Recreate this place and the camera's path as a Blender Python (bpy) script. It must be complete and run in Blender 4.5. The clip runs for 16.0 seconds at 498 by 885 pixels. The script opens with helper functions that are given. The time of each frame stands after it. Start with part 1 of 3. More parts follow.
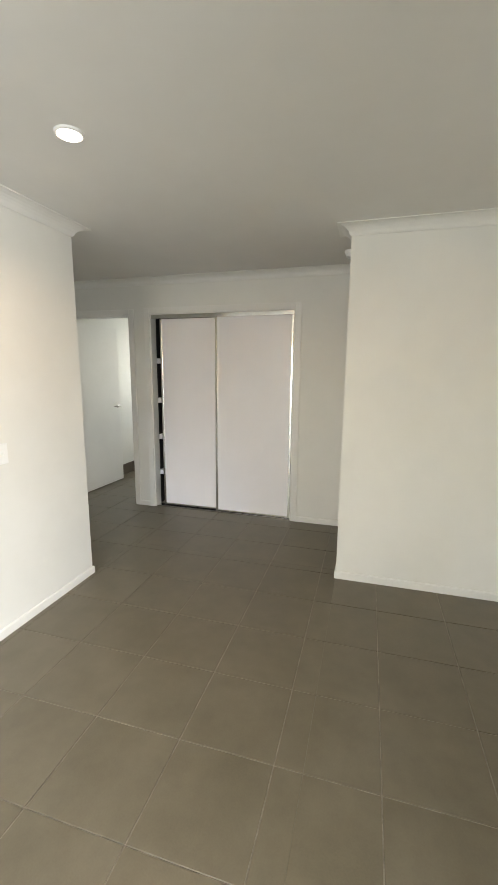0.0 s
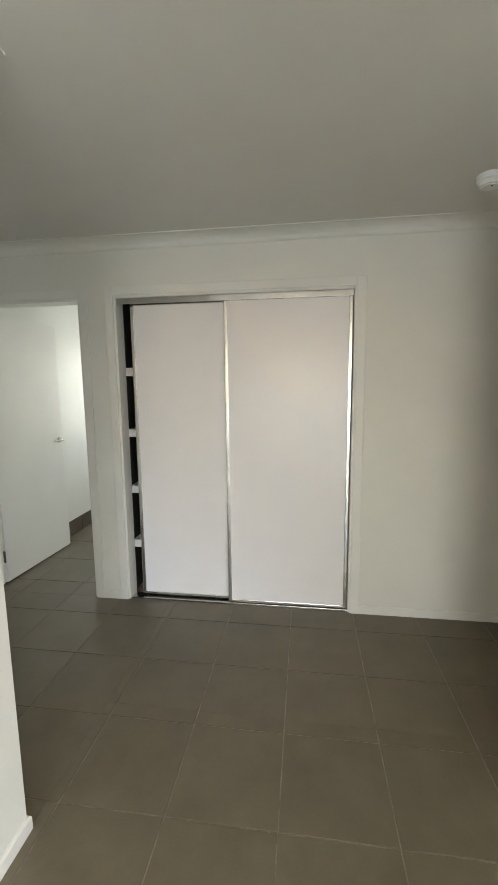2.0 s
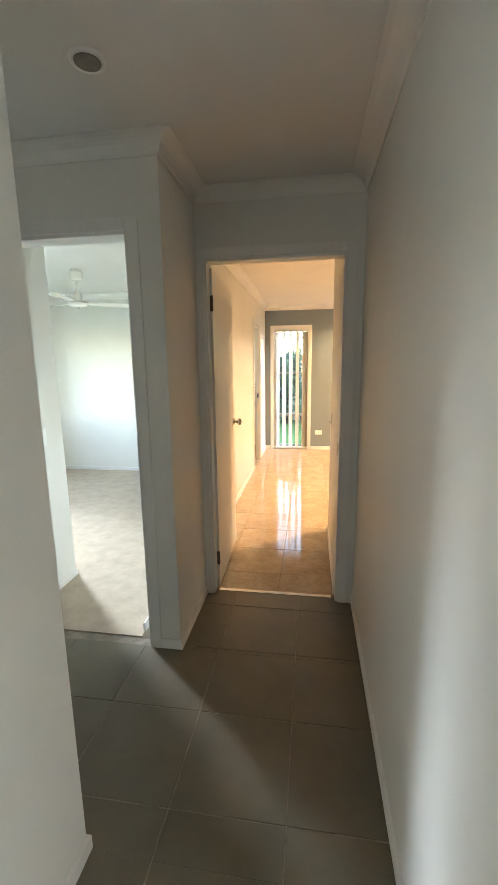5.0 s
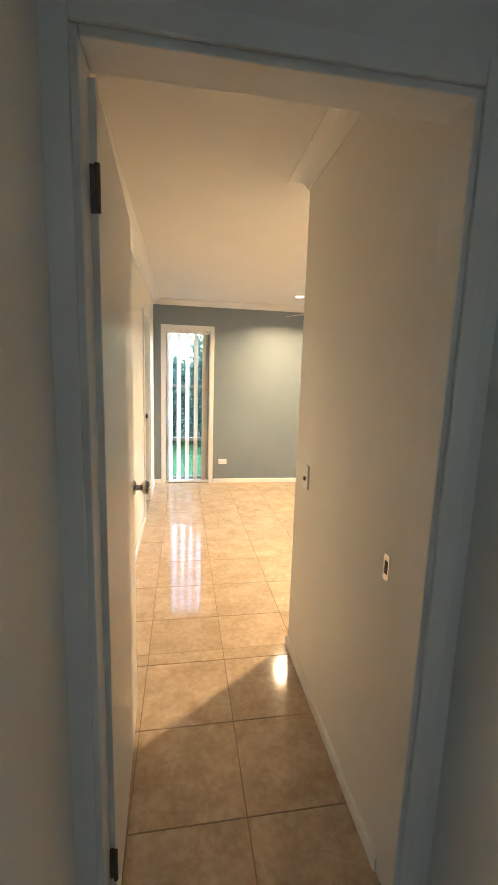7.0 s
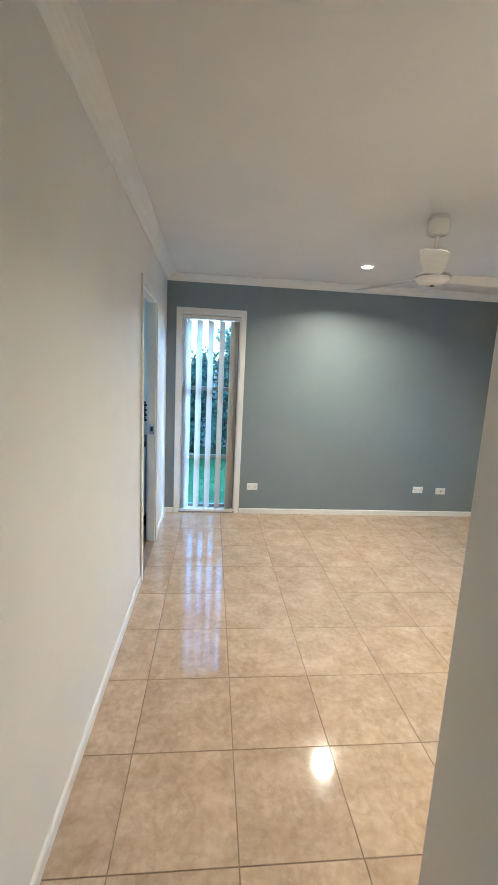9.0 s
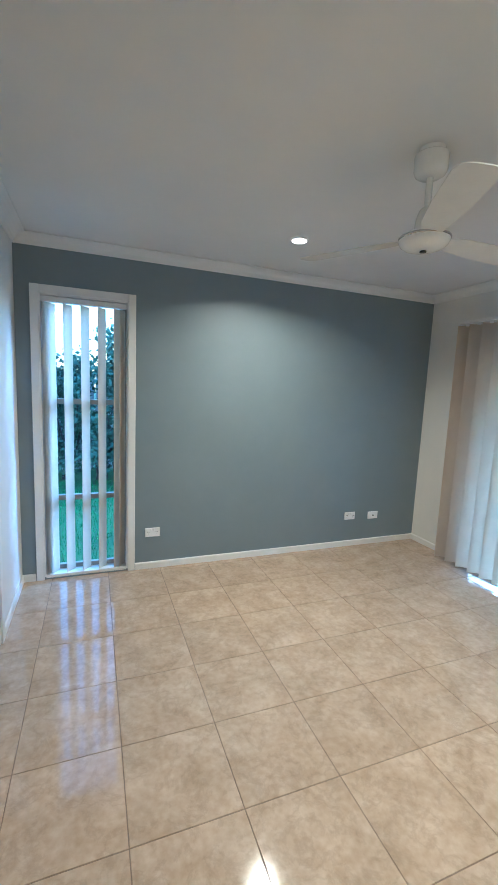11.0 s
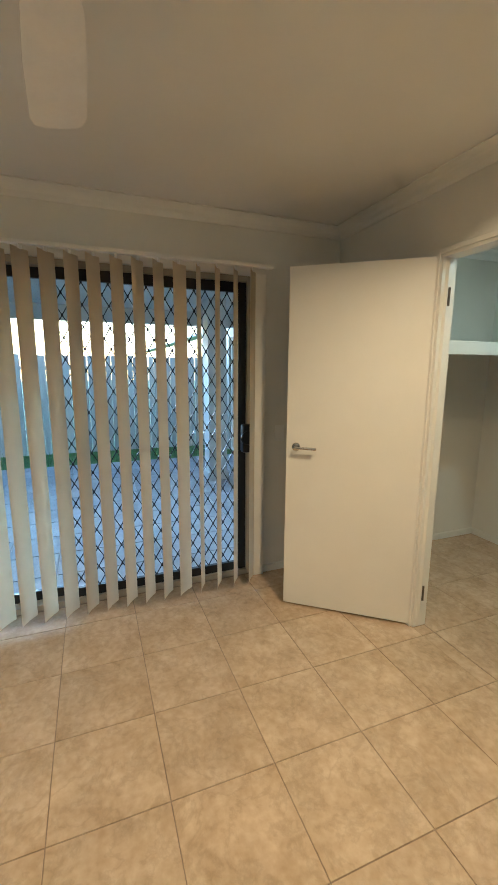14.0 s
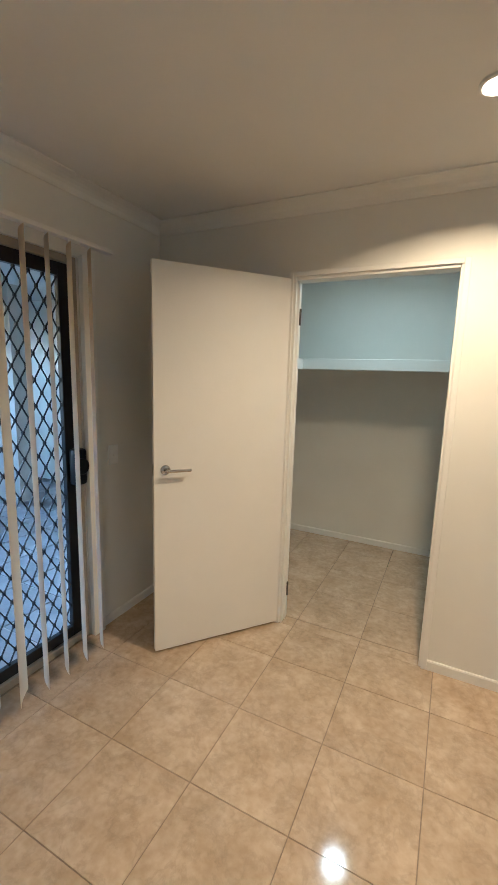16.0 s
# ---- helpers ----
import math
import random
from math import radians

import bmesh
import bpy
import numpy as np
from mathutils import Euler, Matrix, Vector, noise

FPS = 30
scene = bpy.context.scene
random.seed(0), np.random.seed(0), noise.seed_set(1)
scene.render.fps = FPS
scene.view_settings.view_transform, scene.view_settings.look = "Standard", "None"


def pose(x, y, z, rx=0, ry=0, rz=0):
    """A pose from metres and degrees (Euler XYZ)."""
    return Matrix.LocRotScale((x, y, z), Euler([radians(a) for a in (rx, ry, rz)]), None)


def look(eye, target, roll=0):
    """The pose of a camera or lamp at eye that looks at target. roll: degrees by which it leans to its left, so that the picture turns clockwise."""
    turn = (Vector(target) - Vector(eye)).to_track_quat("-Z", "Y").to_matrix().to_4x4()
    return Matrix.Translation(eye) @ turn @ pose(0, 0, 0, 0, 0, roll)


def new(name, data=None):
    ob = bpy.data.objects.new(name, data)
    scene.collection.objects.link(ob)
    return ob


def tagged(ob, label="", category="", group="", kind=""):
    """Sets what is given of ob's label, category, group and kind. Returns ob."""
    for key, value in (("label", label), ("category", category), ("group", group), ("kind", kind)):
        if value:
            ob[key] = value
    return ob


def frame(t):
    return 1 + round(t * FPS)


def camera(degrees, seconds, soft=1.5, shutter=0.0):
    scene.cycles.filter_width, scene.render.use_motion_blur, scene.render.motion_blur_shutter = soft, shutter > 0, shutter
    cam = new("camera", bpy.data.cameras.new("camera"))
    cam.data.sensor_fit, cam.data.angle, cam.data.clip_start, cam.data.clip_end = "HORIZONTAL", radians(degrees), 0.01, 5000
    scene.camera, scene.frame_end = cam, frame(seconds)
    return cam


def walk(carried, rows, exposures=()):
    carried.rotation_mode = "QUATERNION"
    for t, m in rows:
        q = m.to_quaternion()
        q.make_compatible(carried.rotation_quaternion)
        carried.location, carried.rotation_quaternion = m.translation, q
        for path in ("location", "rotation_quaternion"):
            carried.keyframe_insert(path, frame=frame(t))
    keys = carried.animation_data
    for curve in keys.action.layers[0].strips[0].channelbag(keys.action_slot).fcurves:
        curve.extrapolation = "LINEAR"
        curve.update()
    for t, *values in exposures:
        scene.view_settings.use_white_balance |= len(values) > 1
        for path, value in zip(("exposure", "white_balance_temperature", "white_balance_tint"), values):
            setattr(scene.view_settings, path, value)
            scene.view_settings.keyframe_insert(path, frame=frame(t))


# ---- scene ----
cam = camera(62.8, 16.0)

PATH = [
    (0, (3.496, -5.378, 1.529), (1.605, -5.928, 1.179), 0.4),
    (0.5, (3.171, -5.643, 1.545), (1.316, -6.323, 1.232), -0.2),
    (1, (2.86, -5.908, 1.547), (0.999, -6.586, 1.27), -0.9),
    (1.5, (2.48, -6.162, 1.554), (0.593, -6.771, 1.294), -0.8),
    (2, (2.149, -6.385, 1.515), (0.187, -6.656, 1.24), -0.6),
    (2.5, (1.724, -6.388, 1.541), (-0.23, -6.195, 1.158), -0.3),
    (3, (1.33, -6.457, 1.521), (-0.481, -5.719, 1.104), -0.4),
    (3.5, (0.968, -6.452, 1.522), (-0.47, -5.134, 1.081), 0.2),
    (4, (0.672, -6.306, 1.568), (-0.402, -4.67, 1.156), 0.0),
    (4.5, (0.399, -6.161, 1.51), (-0.275, -4.316, 1.131), -1.3),
    (5, (0.197, -5.932, 1.5), (-0.099, -3.99, 1.123), -0.7),
    (5.2, (0.141, -5.785, 1.512), (-0.071, -3.831, 1.143), 0.1),
    (7.3, (-0.239, -4.135, 1.493), (0.103, -2.19, 1.174), 1.7),
    (7.5, (-0.227, -3.991, 1.486), (0.11, -2.048, 1.152), 1.8),
    (8, (-0.173, -3.65, 1.494), (0.062, -1.695, 1.143), 2.4),
    (8.2, (-0.162, -3.514, 1.496), (0.026, -1.554, 1.143), 2.7),
    (10.3, (-0.105, -2.34, 1.518), (0.107, -0.37, 1.251), 3.1),
    (10.5, (-0.114, -2.237, 1.515), (0.23, -0.285, 1.251), 2.8),
    (11, (-0.097, -1.978, 1.499), (0.612, -0.127, 1.233), 2.5),
    (11.5, (-0.051, -1.719, 1.506), (1.001, -0.039, 1.241), 2.3),
    (12, (-0.006, -1.468, 1.505), (1.358, -0.033, 1.226), 1.7),
    (12.5, (0.068, -1.235, 1.496), (1.685, -0.101, 1.18), 1.3),
    (13, (0.172, -1.011, 1.508), (2.018, -0.309, 1.195), 1.0),
    (13.5, (0.275, -0.792, 1.493), (2.246, -0.812, 1.156), 0.6),
    (14, (0.394, -0.621, 1.499), (2.231, -1.33, 1.145), 0.3),
    (14.5, (0.58, -0.484, 1.516), (2.173, -1.641, 1.164), -0.2),
    (15, (0.783, -0.291, 1.524), (2.143, -1.709, 1.153), 0.2),
    (15.5, (0.999, -0.147, 1.524), (2.126, -1.757, 1.152), 1.2),
    (16, (1.246, -0.098, 1.541), (2.121, -1.867, 1.212), 1.7),
]
EXPOSURES = [
    (0.0, 2.75, 7500, 20), (1.0, 2.65, 7100, 16), (1.8, 2.72, 7300, 17), (2.5, 2.98, 7400, 18), (3.0, 3.08, 7350, 17), (3.5, 3.1, 7150, 16), (4.5, 3.7, 6600, 16), (5.2, 3.95, 6450, 16), (7.3, 3.6, 5200, 8), (8.2, 3.27, 4600, 6),
    (10.3, 2.74, 3750, 5), (11.2, 2.68, 3850, 3), (12.0, 2.78, 3950, 3), (13.0, 2.55, 4100, 3), (13.5, 2.37, 4700, 3), (14.5, 2.3, 5100, 3), (15.0, 2.27, 5000, 4), (16.0, 2.36, 4700, 9),
]
walk(cam, [(t, look(eye, target, roll)) for t, eye, target, roll in PATH], EXPOSURES)

# world, sun and large lights
world = bpy.data.worlds.new("dusk_sky")
scene.world = world
world.use_nodes = True
wn = world.node_tree
sky = wn.nodes.new("ShaderNodeTexSky")
sky.sky_type = "NISHITA"
sky.sun_disc = False
sky.sun_elevation = radians(21)
sky.sun_rotation = radians(69)
sky.air_density, sky.dust_density, sky.ozone_density = 1.6, 0.8, 2.5
wn.links.new(sky.outputs["Color"], wn.nodes["Background"].inputs["Color"])
wn.nodes["Background"].inputs["Strength"].default_value = 0.15


def lamp(name, kind, m, energy, color, **settings):
    data = bpy.data.lights.new(name, kind)
    data.energy, data.color = energy, color
    for key, value in settings.items():
        if key == "size":
            data.size = value
        elif key == "size_y":
            data.shape, data.size_y = "RECTANGLE", value
        elif key == "disk":
            data.shape, data.size = "DISK", value
        elif key == "spread":
            data.spread = radians(value)
        elif key == "angle":
            data.angle = radians(value)
    ob = new(name, data)
    ob.matrix_world = m
    return ob


lamp("sun", "SUN", look((0, 0, 9), (-2.6, -1.0, 8.0)), 1.7, (0.44, 0.70, 1.0), angle=30)
WARM = (1.0, 0.64, 0.30)
COOL = (0.78, 0.92, 1.0)
H = 2.45
lamp("bedroom_lamp_light", "AREA", look((1.137, 0.50, H - 0.022), (1.137, 0.501, 0)), 5.5, WARM, disk=0.085, spread=146)
lamp("bedroom_lamp_light", "AREA", look((1.215, -1.70, H - 0.022), (1.215, -1.701, 0)), 5.5, WARM, disk=0.085, spread=146)
lamp("living_lamp_light", "AREA", look((1.963, -6.575, H - 0.022), (1.963, -6.576, 0)), 0.8, (1.0, 0.80, 0.58), disk=0.085, spread=150)
lamp("living_daylight", "AREA", look((4.7, -3.9, 1.15), (4.65, -7.0, 0.05)), 29, COOL, size=1.9, size_y=2.0, spread=130)
lamp("dining_daylight", "AREA", look((7.06, -6.3, 1.1), (3.0, -6.2, 0.2)), 9, COOL, size=2.0, size_y=2.0, spread=140)
lamp("second_bedroom_daylight", "AREA", look((-5.6, 0.30, 2.45), (0.47, -4.95, 0.5)), 5.2, COOL, size=0.8, size_y=0.6, spread=45)
lamp("second_bedroom_skylight", "AREA", look((-3.56, -1.95, 1.43), (-1.6, -2.6, 0.0)), 1.05, COOL, size=1.75, size_y=1.1)
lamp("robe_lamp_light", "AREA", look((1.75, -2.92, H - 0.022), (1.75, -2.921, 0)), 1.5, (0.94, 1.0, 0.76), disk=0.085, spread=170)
lamp("laundry_daylight", "AREA", look((-2.95, -8.2, 1.6), (-1.0, -8.3, 1.1)), 2.6, COOL, size=0.8, size_y=0.9)
# Unseen fill lamp added to light the ensuite, tinted teal.
lamp("ensuite_daylight", "AREA", look((-2.2, 0.9, 1.7), (-1.0, 0.3, 1.2)), 0.35, (0.6, 0.95, 1.0), size=0.6, size_y=0.6)


# materials
def material(name, low, high, rough=0.5, metal=0.0, scale=3.0, fine=60.0, bump=0.02, per_piece=0.0, stretch=(1, 1, 1), contrast=(0.35, 0.65), rough_var=0.06, spec=0.5, warp=0.0, grain=0.22):
    m = bpy.data.materials.new(name)
    m.use_nodes = True
    nt = m.node_tree
    b = nt.nodes["Principled BSDF"]
    geo = nt.nodes.new("ShaderNodeNewGeometry")
    info = nt.nodes.new("ShaderNodeObjectInfo")
    mapping = nt.nodes.new("ShaderNodeVectorMath")
    mapping.operation = "MULTIPLY"
    mapping.inputs[1].default_value = stretch
    nt.links.new(geo.outputs["Position"], mapping.inputs[0])
    vec = mapping.outputs[0]
    if per_piece:
        off = nt.nodes.new("ShaderNodeVectorMath")
        off.operation = "SCALE"
        off.inputs["Scale"].default_value = 30.0
        comb = nt.nodes.new("ShaderNodeCombineXYZ")
        nt.links.new(info.outputs["Random"], comb.inputs[0])
        nt.links.new(info.outputs["Random"], comb.inputs[1])
        nt.links.new(comb.outputs[0], off.inputs[0])
        add = nt.nodes.new("ShaderNodeVectorMath")
        nt.links.new(vec, add.inputs[0])
        nt.links.new(off.outputs[0], add.inputs[1])
        vec = add.outputs[0]
    big = nt.nodes.new("ShaderNodeTexNoise")
    big.inputs["Scale"].default_value, big.inputs["Detail"].default_value, big.inputs["Roughness"].default_value = scale, 6, 0.62
    small = nt.nodes.new("ShaderNodeTexNoise")
    small.inputs["Scale"].default_value, small.inputs["Detail"].default_value = fine, 3
    nt.links.new(vec, big.inputs["Vector"])
    nt.links.new(vec, small.inputs["Vector"])
    mix = nt.nodes.new("ShaderNodeMix")
    mix.data_type = "FLOAT"
    mix.inputs["Factor"].default_value = grain
    big.inputs["Distortion"].default_value = warp
    nt.links.new(big.outputs["Fac"], mix.inputs["A"])
    nt.links.new(small.outputs["Fac"], mix.inputs["B"])
    ramp = nt.nodes.new("ShaderNodeValToRGB")
    ramp.color_ramp.elements[0].position, ramp.color_ramp.elements[1].position = contrast
    ramp.color_ramp.elements[0].color, ramp.color_ramp.elements[1].color = (*low, 1), (*high, 1)
    nt.links.new(mix.outputs["Result"], ramp.inputs["Fac"])
    col = ramp.outputs["Color"]
    if per_piece:
        hsv = nt.nodes.new("ShaderNodeHueSaturation")
        rng = nt.nodes.new("ShaderNodeMapRange")
        rng.inputs["To Min"].default_value, rng.inputs["To Max"].default_value = 1 - per_piece, 1 + per_piece
        nt.links.new(info.outputs["Random"], rng.inputs["Value"])
        nt.links.new(rng.outputs["Result"], hsv.inputs["Value"])
        nt.links.new(col, hsv.inputs["Color"])
        col = hsv.outputs["Color"]
    nt.links.new(col, b.inputs["Base Color"])
    rr = nt.nodes.new("ShaderNodeMapRange")
    rr.inputs["To Min"].default_value, rr.inputs["To Max"].default_value = max(0.02, rough - rough_var), rough + rough_var
    nt.links.new(big.outputs["Fac"], rr.inputs["Value"])
    nt.links.new(rr.outputs["Result"], b.inputs["Roughness"])
    b.inputs["Metallic"].default_value = metal
    b.inputs["Specular IOR Level"].default_value = spec
    if bump:
        bp = nt.nodes.new("ShaderNodeBump")
        bp.inputs["Strength"].default_value, bp.inputs["Distance"].default_value = min(1.0, bump * 10), 0.002
        nt.links.new(small.outputs["Fac"], bp.inputs["Height"])
        nt.links.new(bp.outputs["Normal"], b.inputs["Normal"])
    return m


def glowing(name, color, strength):
    m = bpy.data.materials.new(name)
    m.use_nodes = True
    b = m.node_tree.nodes["Principled BSDF"]
    b.inputs["Base Color"].default_value = (0.9, 0.9, 0.88, 1)
    b.inputs["Emission Color"].default_value, b.inputs["Emission Strength"].default_value = (*color, 1), strength
    return m


def clear_glass(name):
    m = bpy.data.materials.new(name)
    m.use_nodes = True
    b = m.node_tree.nodes["Principled BSDF"]
    b.inputs["Transmission Weight"].default_value, b.inputs["Roughness"].default_value, b.inputs["IOR"].default_value = 1.0, 0.0, 1.1
    b.inputs["Base Color"].default_value = (0.96, 0.98, 0.98, 1)
    return m


def fabric(name, low, high, through_light):
    m = material(name, low, high, rough=0.75, scale=9, fine=400, bump=0.02)
    b = m.node_tree.nodes["Principled BSDF"]
    b.inputs["Transmission Weight"].default_value = 0.0
    b.inputs["Subsurface Weight"].default_value = 0.0
    tr = m.node_tree.nodes.new("ShaderNodeBsdfTranslucent")
    tr.inputs["Color"].default_value = (*high, 1)
    mx = m.node_tree.nodes.new("ShaderNodeMixShader")
    mx.inputs["Fac"].default_value = through_light
    out = m.node_tree.nodes["Material Output"]
    m.node_tree.links.new(b.outputs[0], mx.inputs[1])
    m.node_tree.links.new(tr.outputs[0], mx.inputs[2])
    m.node_tree.links.new(mx.outputs[0], out.inputs["Surface"])
    return m


M_WALL = material("wall_paint", (0.72, 0.71, 0.66), (0.78, 0.77, 0.72), 0.55, scale=1.3, fine=260, bump=0.012)
M_BLUE = material("blue_grey_paint", (0.198, 0.238, 0.260), (0.225, 0.268, 0.292), 0.42, scale=1.2, fine=260, bump=0.012)
M_CEIL = material("ceiling_paint", (0.70, 0.69, 0.66), (0.76, 0.75, 0.72), 0.8, scale=1.1, fine=300, bump=0.015)
M_TRIM = material("trim_gloss_paint", (0.74, 0.73, 0.69), (0.80, 0.79, 0.75), 0.45, scale=2.5, fine=120, bump=0.0, rough_var=0.02)
M_DOOR = material("door_paint", (0.74, 0.73, 0.69), (0.79, 0.78, 0.74), 0.38, scale=1.6, fine=180, bump=0.0, rough_var=0.03)
M_PANEL = material("white_melamine", (0.80, 0.78, 0.79), (0.84, 0.82, 0.83), 0.3, scale=1.2, fine=150, bump=0.003)
M_CHROME = material("bright_aluminium", (0.68, 0.67, 0.65), (0.78, 0.77, 0.75), 0.2, 1.0, scale=8, fine=200, bump=0.004)
M_STEEL = material("satin_steel", (0.55, 0.53, 0.5), (0.65, 0.63, 0.6), 0.18, 1.0, scale=20, fine=300, bump=0.0)
M_HINGE = material("dark_hinge_metal", (0.10, 0.09, 0.08), (0.18, 0.16, 0.14), 0.4, 0.9, scale=30, fine=200, bump=0.01)
M_HALLTILE = material("taupe_porcelain", (0.124, 0.104, 0.069), (0.162, 0.137, 0.094), 0.36, scale=5, fine=140, bump=0.02, per_piece=0.035)
M_HALLGROUT = material("pale_grout", (0.16, 0.135, 0.105), (0.34, 0.30, 0.25), 0.9, scale=14, fine=200, bump=0.05)
M_TILE = material("cream_polished_tile", (0.38, 0.285, 0.185), (0.53, 0.42, 0.30), 0.09, scale=6, fine=34, bump=0.003, per_piece=0.045, contrast=(0.36, 0.64), rough_var=0.03, warp=0.25, grain=0.36)


def add_veins(m, scale, depth):
    """Thin wandering darker veins over a stone-look glaze."""
    nt = m.node_tree
    b = nt.nodes["Principled BSDF"]
    col = b.inputs["Base Color"].links[0].from_socket
    vec = [n for n in nt.nodes if n.bl_idname == "ShaderNodeTexNoise"][0].inputs["Vector"].links[0].from_socket
    n = nt.nodes.new("ShaderNodeTexNoise")
    n.inputs["Scale"].default_value, n.inputs["Detail"].default_value, n.inputs["Roughness"].default_value = scale, 9, 0.66
    n.inputs["Distortion"].default_value = 0.3
    nt.links.new(vec, n.inputs["Vector"])
    sub = nt.nodes.new("ShaderNodeMath")
    sub.operation = "SUBTRACT"
    sub.inputs[1].default_value = 0.53
    nt.links.new(n.outputs["Fac"], sub.inputs[0])
    size = nt.nodes.new("ShaderNodeMath")
    size.operation = "ABSOLUTE"
    nt.links.new(sub.outputs[0], size.inputs[0])
    rng = nt.nodes.new("ShaderNodeMapRange")
    rng.inputs["From Max"].default_value = 0.045
    rng.inputs["To Min"].default_value, rng.inputs["To Max"].default_value = 1 - depth, 1.02
    nt.links.new(size.outputs[0], rng.inputs["Value"])
    hsv = nt.nodes.new("ShaderNodeHueSaturation")
    nt.links.new(rng.outputs["Result"], hsv.inputs["Value"])
    nt.links.new(col, hsv.inputs["Color"])
    nt.links.new(hsv.outputs["Color"], b.inputs["Base Color"])


add_veins(M_TILE, 7.0, 0.11)
M_GROUT = material("brown_grout", (0.20, 0.15, 0.105), (0.29, 0.225, 0.16), 0.9, scale=14, fine=200, bump=0.05)
M_CARPET = material("beige_carpet", (0.42, 0.345, 0.26), (0.54, 0.455, 0.355), 0.95, scale=8, fine=500, bump=0.1)
M_BLIND = fabric("blind_fabric", (0.64, 0.55, 0.42), (0.72, 0.63, 0.49), 0.55)
M_BRONZE = material("black_powder_coat", (0.012, 0.013, 0.015), (0.022, 0.023, 0.025), 0.4, 0.3, scale=10, fine=200, bump=0.004)
M_FRAME = material("beige_window_frame", (0.34, 0.30, 0.24), (0.40, 0.36, 0.29), 0.4, 0.2, scale=8, fine=200, bump=0.004)
M_PLASTIC = material("white_plastic", (0.80, 0.80, 0.78), (0.84, 0.84, 0.82), 0.3, scale=10, fine=100, bump=0.0)
M_FAN = material("cream_fan_enamel", (0.74, 0.72, 0.66), (0.80, 0.78, 0.72), 0.25, scale=8, fine=90, bump=0.0)
# Near-black for small dark parts and for shade painted inside the closet.
M_DARK = material("dark_parts_and_shade", (0.015, 0.014, 0.013), (0.03, 0.028, 0.025), 0.7, scale=8, fine=90, bump=0.0)
M_GRASS = material("lawn_soil", (0.055, 0.10, 0.028), (0.10, 0.17, 0.05), 0.95, scale=2.5, fine=80, bump=0.1)
M_BLADE = material("grass_blade", (0.06, 0.16, 0.03), (0.14, 0.30, 0.07), 0.6, scale=3, fine=40, bump=0.0)
M_LEAF = material("hedge_leaf", (0.07, 0.11, 0.065), (0.16, 0.22, 0.14), 0.45, scale=4, fine=40, bump=0.0)
M_BARK = material("bark", (0.06, 0.05, 0.04), (0.12, 0.10, 0.08), 0.9, scale=10, fine=60, bump=0.1)
M_FENCE = material("weathered_paling", (0.42, 0.42, 0.41), (0.55, 0.55, 0.53), 0.85, scale=4, fine=60, bump=0.06, per_piece=0.12, stretch=(6, 6, 0.7))
M_PAVER = material("grey_paver", (0.24, 0.24, 0.245), (0.33, 0.33, 0.33), 0.8, scale=6, fine=120, bump=0.06, per_piece=0.08)
M_SAND = material("joint_sand", (0.34, 0.33, 0.31), (0.44, 0.43, 0.40), 0.95, scale=10, fine=200, bump=0.06)
M_RENDERED = material("rendered_masonry", (0.40, 0.38, 0.34), (0.47, 0.45, 0.41), 0.85, scale=3, fine=150, bump=0.06)
M_ROOF = material("soffit_board", (0.44, 0.44, 0.43), (0.50, 0.50, 0.49), 0.7, scale=2, fine=100, bump=0.01)
M_SKTILE = material("brown_skirting_tile", (0.085, 0.068, 0.05), (0.12, 0.095, 0.07), 0.35, scale=5, fine=100, bump=0.01, per_piece=0.04)
M_MOSAIC = material("dark_glass_mosaic", (0.012, 0.02, 0.024), (0.03, 0.05, 0.055), 0.12, scale=20, fine=100, bump=0.0, per_piece=0.3)
M_CERAMIC = material("white_ceramic", (0.80, 0.81, 0.81), (0.84, 0.85, 0.85), 0.08, scale=5, fine=60, bump=0.0)
M_BENCH = material("dark_bench_top", (0.03, 0.03, 0.03), (0.06, 0.06, 0.06), 0.2, scale=30, fine=200, bump=0.0)
M_GLASS = clear_glass("window_glass")
M_GLOW = glowing("lit_lamp_diffuser", (1.0, 0.66, 0.36), 3)
M_GLOWC = glowing("lit_lamp_diffuser_white", (1.0, 0.93, 0.82), 4)


# helpers
def add_box(bm, x0, x1, y0, y1, z0, z1, bevel=0.0, m=None):
    c = Vector(((x0 + x1) / 2, (y0 + y1) / 2, (z0 + z1) / 2))
    mat4 = Matrix.LocRotScale(c, None, (abs(x1 - x0), abs(y1 - y0), abs(z1 - z0)))
    made = bmesh.ops.create_cube(bm, size=1.0, matrix=(m @ mat4) if m else mat4)
    if bevel:
        edges = list({e for v in made["verts"] for e in v.link_edges})
        bmesh.ops.bevel(bm, geom=edges, offset=bevel, segments=2, profile=0.5, affect="EDGES")
    return bm


def add_turned(bm, profile, m=None, steps=32):
    """A turned body about z: profile of (radius, height) from bottom to top."""
    rings = []
    for r, z in profile:
        ring = []
        for i in range(steps):
            a = 2 * math.pi * i / steps
            v = Vector((max(r, 0.0004) * math.cos(a), max(r, 0.0004) * math.sin(a), z))
            ring.append(bm.verts.new(m @ v if m else v))
        rings.append(ring)
    for a, b in zip(rings, rings[1:]):
        for i in range(steps):
            j = (i + 1) % steps
            bm.faces.new((a[i], a[j], b[j], b[i]))
    bm.faces.new(list(reversed(rings[0])))
    bm.faces.new(rings[-1])
    return bm


